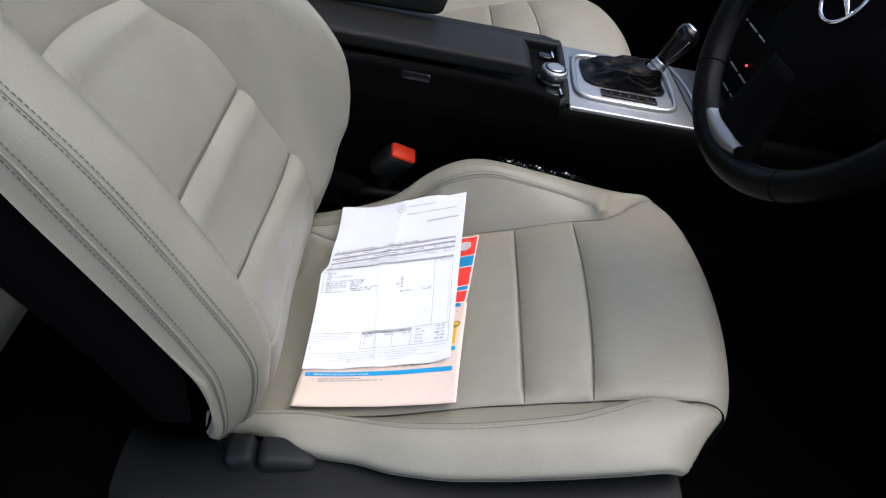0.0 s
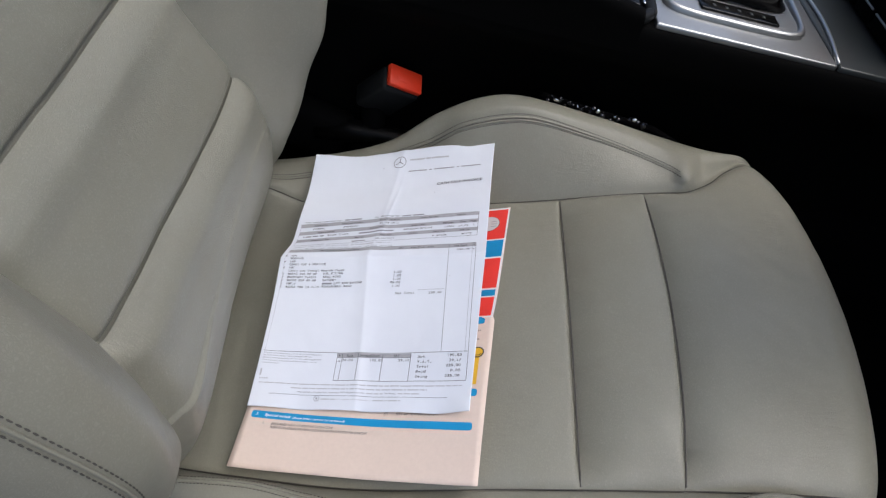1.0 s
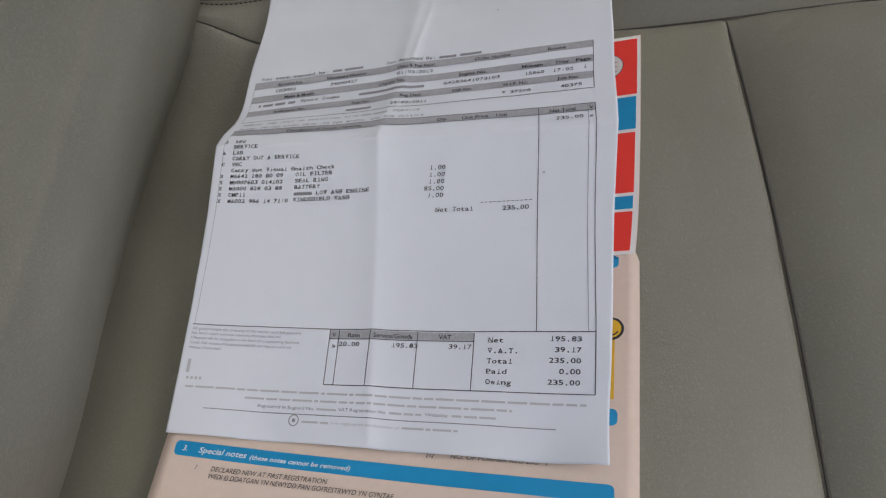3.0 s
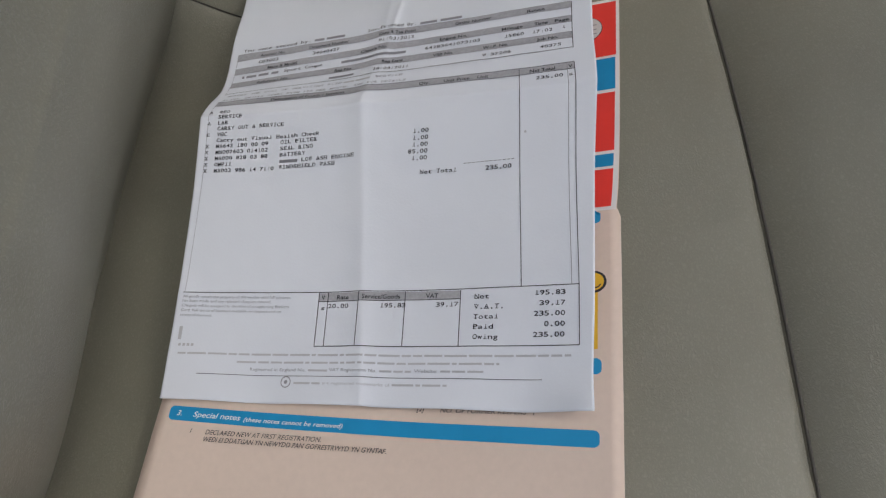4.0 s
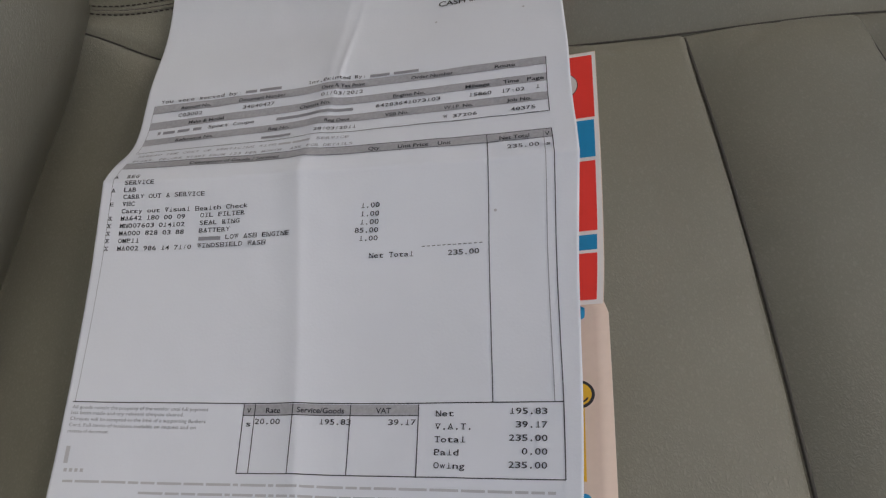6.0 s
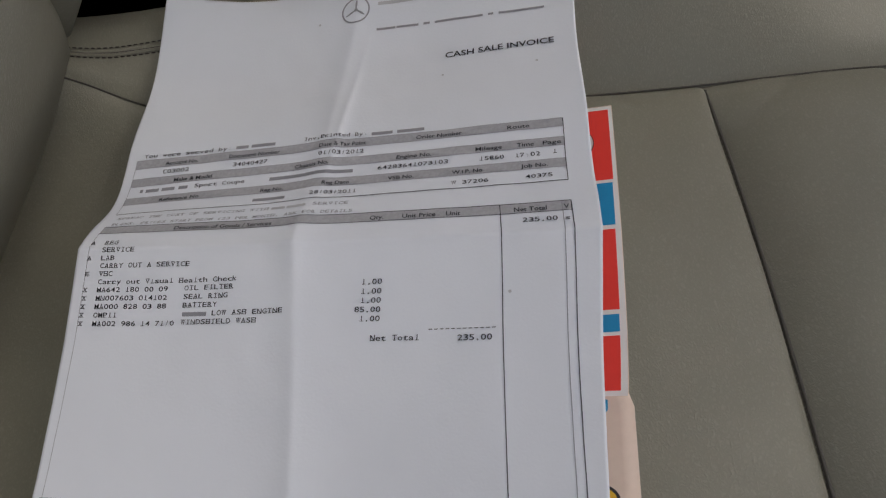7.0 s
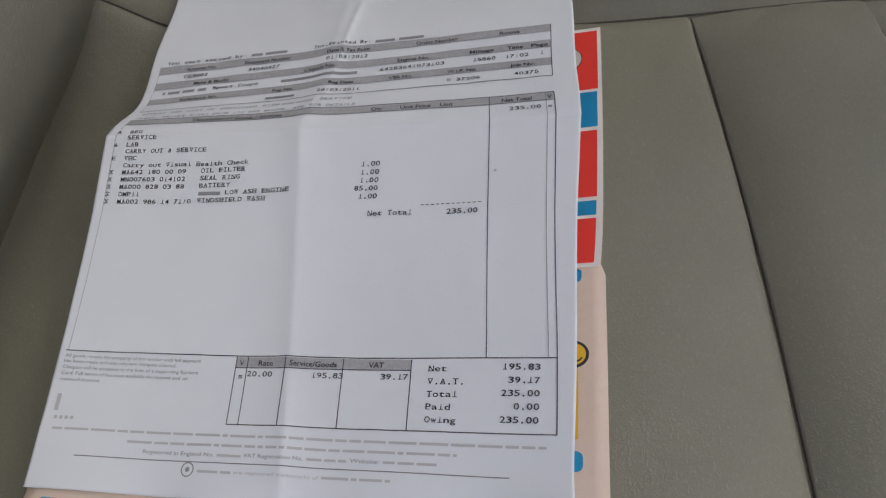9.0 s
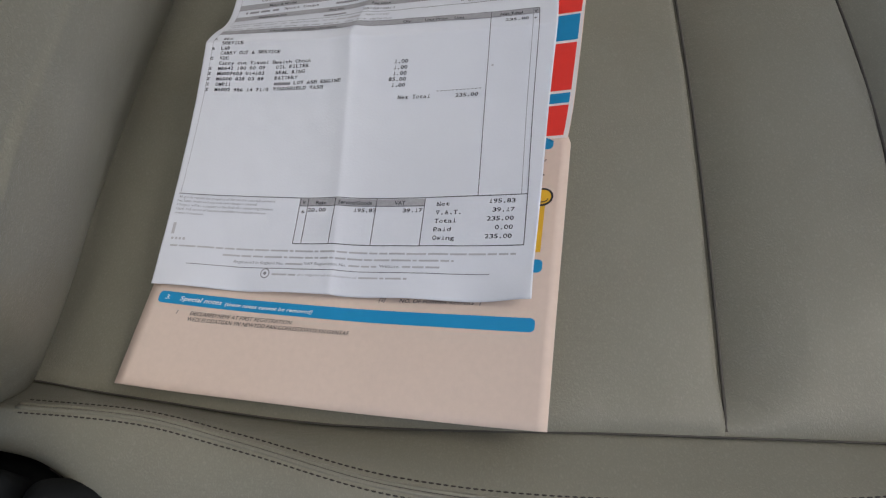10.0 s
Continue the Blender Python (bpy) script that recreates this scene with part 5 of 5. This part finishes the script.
part("button", oriented(box((0.042, 0.024, 0.008), (0, 0, 0.0), bevel=0.002, segments=3), frame_b), REDPLASTIC, buckle, "orange-red release button")
part("button_recess", oriented(box((0.026, 0.011, 0.002), (0.002, 0.0, 0.0036), bevel=0.0008, segments=2), frame_b), REDPLASTIC, buckle, "raised press mark on the button")
part("housing", oriented(box((0.048, 0.028, 0.062), (0, 0.001, -0.035), bevel=0.006, segments=3), frame_b), TRIMDARK, buckle, "black buckle housing")
stalk = [frame_b @ Vector((0, 0, -0.06)), Vector((-0.085, 0.890, 0.530)), Vector((-0.12, 0.890, 0.47)), Vector((-0.15, 0.885, 0.42))]
part("stalk", tube(stalk, [0.016, 0.014, 0.013, 0.012], 12), PLASTIC, buckle, "black stalk")

# belt anchor and lever behind the cushion
anchor = thing("seat_hinge_cover", "black plastic hinge cover at the foot of the backrest", "seat hardware")
part("cover", box((0.11, 0.035, 0.07), (-0.165, 0.893, 0.535), (0, 25, 0), 0.015, 3), PLASTIC, anchor)
part("arm", tube([(-0.15, 0.888, 0.535), (-0.10, 0.884, 0.535), (-0.04, 0.882, 0.528), (0.02, 0.880, 0.520)], [0.016, 0.013, 0.012, 0.010], 12), RIMHIDE, anchor, "black rounded arm")

# ---- beaded strip beside the bolster ----
beads = thing("beaded_chain", "black beaded chain between seat and console, some beads chrome as glints", "beads")
rnd = random.Random(4)
for k in range(26):
    q = k / 25
    x = 0.108 + 0.122 * q
    y = 0.866 + 0.004 * rnd.uniform(-1, 1)
    z = 0.621 - 0.030 * q + 0.003 * rnd.uniform(-1, 1)
    bm = bmesh.new()
    bmesh.ops.create_icosphere(bm, subdivisions=2, radius=rnd.uniform(0.0024, 0.0042))
    bmesh.ops.scale(bm, vec=(rnd.uniform(0.7, 1.4), 0.8, 1.0), verts=bm.verts)
    bmesh.ops.transform(bm, matrix=pose(x, y, z, rnd.uniform(0, 90), rnd.uniform(0, 90), rnd.uniform(0, 90)), verts=bm.verts)
    # a few beads are chrome to paint the glints of black crystals
    bright = k in (2, 7, 12, 16, 21)
    part("bead", bm, CHROME if bright else BEAD, beads, "chrome bead standing in for a glint" if bright else "", k % 3 == 0)
part("cord", tube([(0.10, 0.868, 0.622), (0.16, 0.868, 0.606), (0.235, 0.868, 0.588), (0.30, 0.872, 0.55)], 0.004, 8), CLOTHBLACK, beads, "black cord")

# ---- steering wheel ----
wheel = thing("steering_wheel", "black leather steering wheel with a silver lower spoke", "steering wheel")
WC = Vector((0.376, 0.6014, 0.974))
tau, yaw = radians(26.4), radians(4.1)
wn_ = Vector((-math.cos(tau) * math.cos(yaw), -math.cos(tau) * math.sin(yaw), math.sin(tau)))       # towards the driver
wr = Vector((math.sin(yaw), -math.cos(yaw), 0))        # the driver's right
wu = Vector((0.4440, 0.0320, 0.8954))                  # up in the wheel's plane


def on_wheel(r, a, h=0.0):
    """a: degrees clockwise from the top."""
    return WC + wu * (r * math.cos(radians(a))) + wr * (r * math.sin(radians(a))) + wn_ * h


def rim(u, v):
    a = 360 * u
    w = 2 * math.pi * v
    fat = 1 + 0.06 * (math.exp(-((a - 110) / 25) ** 2) + math.exp(-((a - 250) / 25) ** 2))
    r = 0.1647 + 0.0150 * fat * math.cos(w)
    return on_wheel(r, a, 0.0155 * fat * math.sin(w))


sheet("rim", rim, 120, 20, RIMHIDE, wheel, "black hide rim", False, True, True)
for a in (144, 224, 60, 300):
    part("rim_seam", tube([on_wheel(0.1647 + 0.0152 * math.cos(w), a, 0.0157 * math.sin(w)) for w in [2 * math.pi * k / 24 for k in range(25)]], 0.0009, 5), PLASTIC, wheel)


def hub(u, v):
    a = 360 * u
    f = v
    k = 0.082 + 0.012 * math.cos(2 * radians(a)) * 0.5
    r = k * math.sin(f * math.pi / 2) ** 0.8
    return on_wheel(r, a, 0.008 + 0.010 * math.cos(f * math.pi / 2) ** 0.7 - 0.045 * max(f - 0.85, 0) / 0.15)


sheet("airbag_cover", hub, 60, 20, PLASTIC, wheel, "black airbag cover", False, True)
part("column_shroud", tube([WC - wn_ * 0.01, WC - wn_ * 0.10, WC - wn_ * 0.30], [0.065, 0.07, 0.08], 24), PLASTIC, wheel, "black column shroud")
badge = part("badge", lathe([(0.0265, 0.0), (0.028, 0.002), (0.0265, 0.004), (0.0240, 0.0035), (0.0240, 0.001)], WC + wn_ * 0.016 + wu * 0.013, wn_, 48), CHROME, wheel, "plain bright ring badge")
for a in (0, 120, 240):
    part("badge_bar", tube([on_wheel(q, a, 0.0185) + wu * 0.013 for q in (0, 0.014, 0.0262)], [0.0045, 0.0030, 0.0012], 6), CHROME, badge)


def spoke(a0, w0, w1, r0, r1, h0, h1, thick, name, mat, label):
    bm = bmesh.new()
    rows = []
    for i in range(9):
        f = i / 8
        r = r0 + (r1 - r0) * f
        w = w0 + (w1 - w0) * (f * f)
        h = h0 + (h1 - h0) * f
        sec = []
        for g in range(12):
            t = 2 * math.pi * g / 12
            c, s = math.cos(t), math.sin(t)
            k = 1 / (abs(c) ** 4 + abs(s) ** 4) ** 0.25
            side = w * k * c
            centre = on_wheel(r, a0, h + thick * k * s)
            tang = (on_wheel(1, a0 + 90) - WC)
            sec.append(bm.verts.new(centre + tang * side))
        rows.append(sec)
    for p, q in zip(rows, rows[1:]):
        for g in range(12):
            bm.faces.new((p[g], p[(g + 1) % 12], q[(g + 1) % 12], q[g]))
    bm.faces.new(rows[0][::-1])
    bm.faces.new(rows[-1])
    return part(name, bm, mat, wheel, label)


spoke(180, 0.030, 0.050, 0.06, 0.162, 0.010, 0.0, 0.008, "lower_spoke", PLASTIC, "black lower spoke")


def trim_arc(u, v):
    """The silver mask where the lower spoke meets the rim."""
    a = 167 + 30 * u
    w = math.pi * (1.15 * v - 0.1)
    wide = 0.0095 * (0.60 + 0.40 * math.sin(math.pi * min(max(u, 0.02), 0.98)))
    return on_wheel(0.1475 + 0.003 * u - wide * math.cos(w) * 1.2, a, 0.002 + 0.0145 * math.sin(w))


sheet("spoke_trim", trim_arc, 24, 12, ALU, wheel, "silver lower spoke trim")
spoke(96, 0.024, 0.034, 0.06, 0.162, 0.010, 0.0, 0.008, "side_spoke", PLASTIC, "black side spoke")
spoke(264, 0.024, 0.034, 0.06, 0.162, 0.010, 0.0, 0.008, "side_spoke", PLASTIC, "black side spoke")

# ---- dashboard ----
dash = thing("dashboard", "black dashboard with a central switch panel in shadow", "dashboard")


def dash_face(u, v):
    y = 0.28 + 1.38 * u
    knots = [(1.00, 0.98), (0.80, 0.98), (0.70, 0.95), (0.66, 0.88), (0.68, 0.78), (0.74, 0.70), (0.86, 0.62)]
    x, z = spline(knots, v)
    return (x, y, z)


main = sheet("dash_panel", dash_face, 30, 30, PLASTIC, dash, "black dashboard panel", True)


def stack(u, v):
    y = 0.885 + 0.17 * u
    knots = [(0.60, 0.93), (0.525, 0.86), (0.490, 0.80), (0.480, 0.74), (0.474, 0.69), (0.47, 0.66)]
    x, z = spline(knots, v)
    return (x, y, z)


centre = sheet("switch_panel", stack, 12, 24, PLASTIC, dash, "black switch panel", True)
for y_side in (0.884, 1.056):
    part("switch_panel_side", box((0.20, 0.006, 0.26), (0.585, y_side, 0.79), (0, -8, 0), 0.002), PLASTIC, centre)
for v_row in (0.30, 0.44, 0.66, 0.80):
    x, _, z = stack(0.5, v_row)
    for k in range(4):
        y = 0.905 + 0.0425 * k
        key = part("switch", box((0.006, 0.038, 0.016), (x - 0.003, y, z), (0, 8, 0), 0.002), PLASTIC, centre)
        part("switch_edge", box((0.002, 0.034, 0.0022), (x - 0.0066, y, z + 0.0085), (0, 8, 0), 0.0006), ALU, key, "thin silver edge")
x, _, z = stack(0.5, 0.58)
part("warning_light", lathe([(0.0019, 0), (0.0019, 0.002), (0.001, 0.003)], (x - 0.001, 0.966, z), (-1, 0, 0.4), 12), REDLED, centre, "small glowing red light")
part("dash_support", box((0.3, 1.38, 0.30), (0.98, 0.97, 0.78), bevel=0.02), PLASTIC, dash)

# ---- rear bench ----
bench = thing("rear_seat", "grey leather rear seat in shadow behind the driver seat", "car seat")


def bench_top(u, v):
    knots = [(-1.15, 0.360), (-1.05, 0.390), (-0.90, 0.412), (-0.78, 0.420), (-0.722, 0.408), (-0.692, 0.372), (-0.697, 0.330)]
    x, z = spline(knots, v)
    y = 0.45 + 0.34 * u
    return (x, y, z - 0.05 * max(0.06 - u, 0) / 0.06)


sheet("bench_cushion", bench_top, 40, 30, LEATHER, bench, "grey leather bench cushion", True)
part("bench_back", box((0.12, 0.34, 0.5), (-1.06, 0.62, 0.74), (0, -18, 0), 0.04, 3), LEATHER, bench, "grey leather bench backrest")
part("bench_front", box((0.04, 0.32, 0.11), (-0.728, 0.62, 0.320), bevel=0.01), CARPET, bench, "black bench front")
part("bench_base", box((0.40, 0.32, 0.11), (-0.96, 0.62, 0.32), bevel=0.02), CARPET, bench)
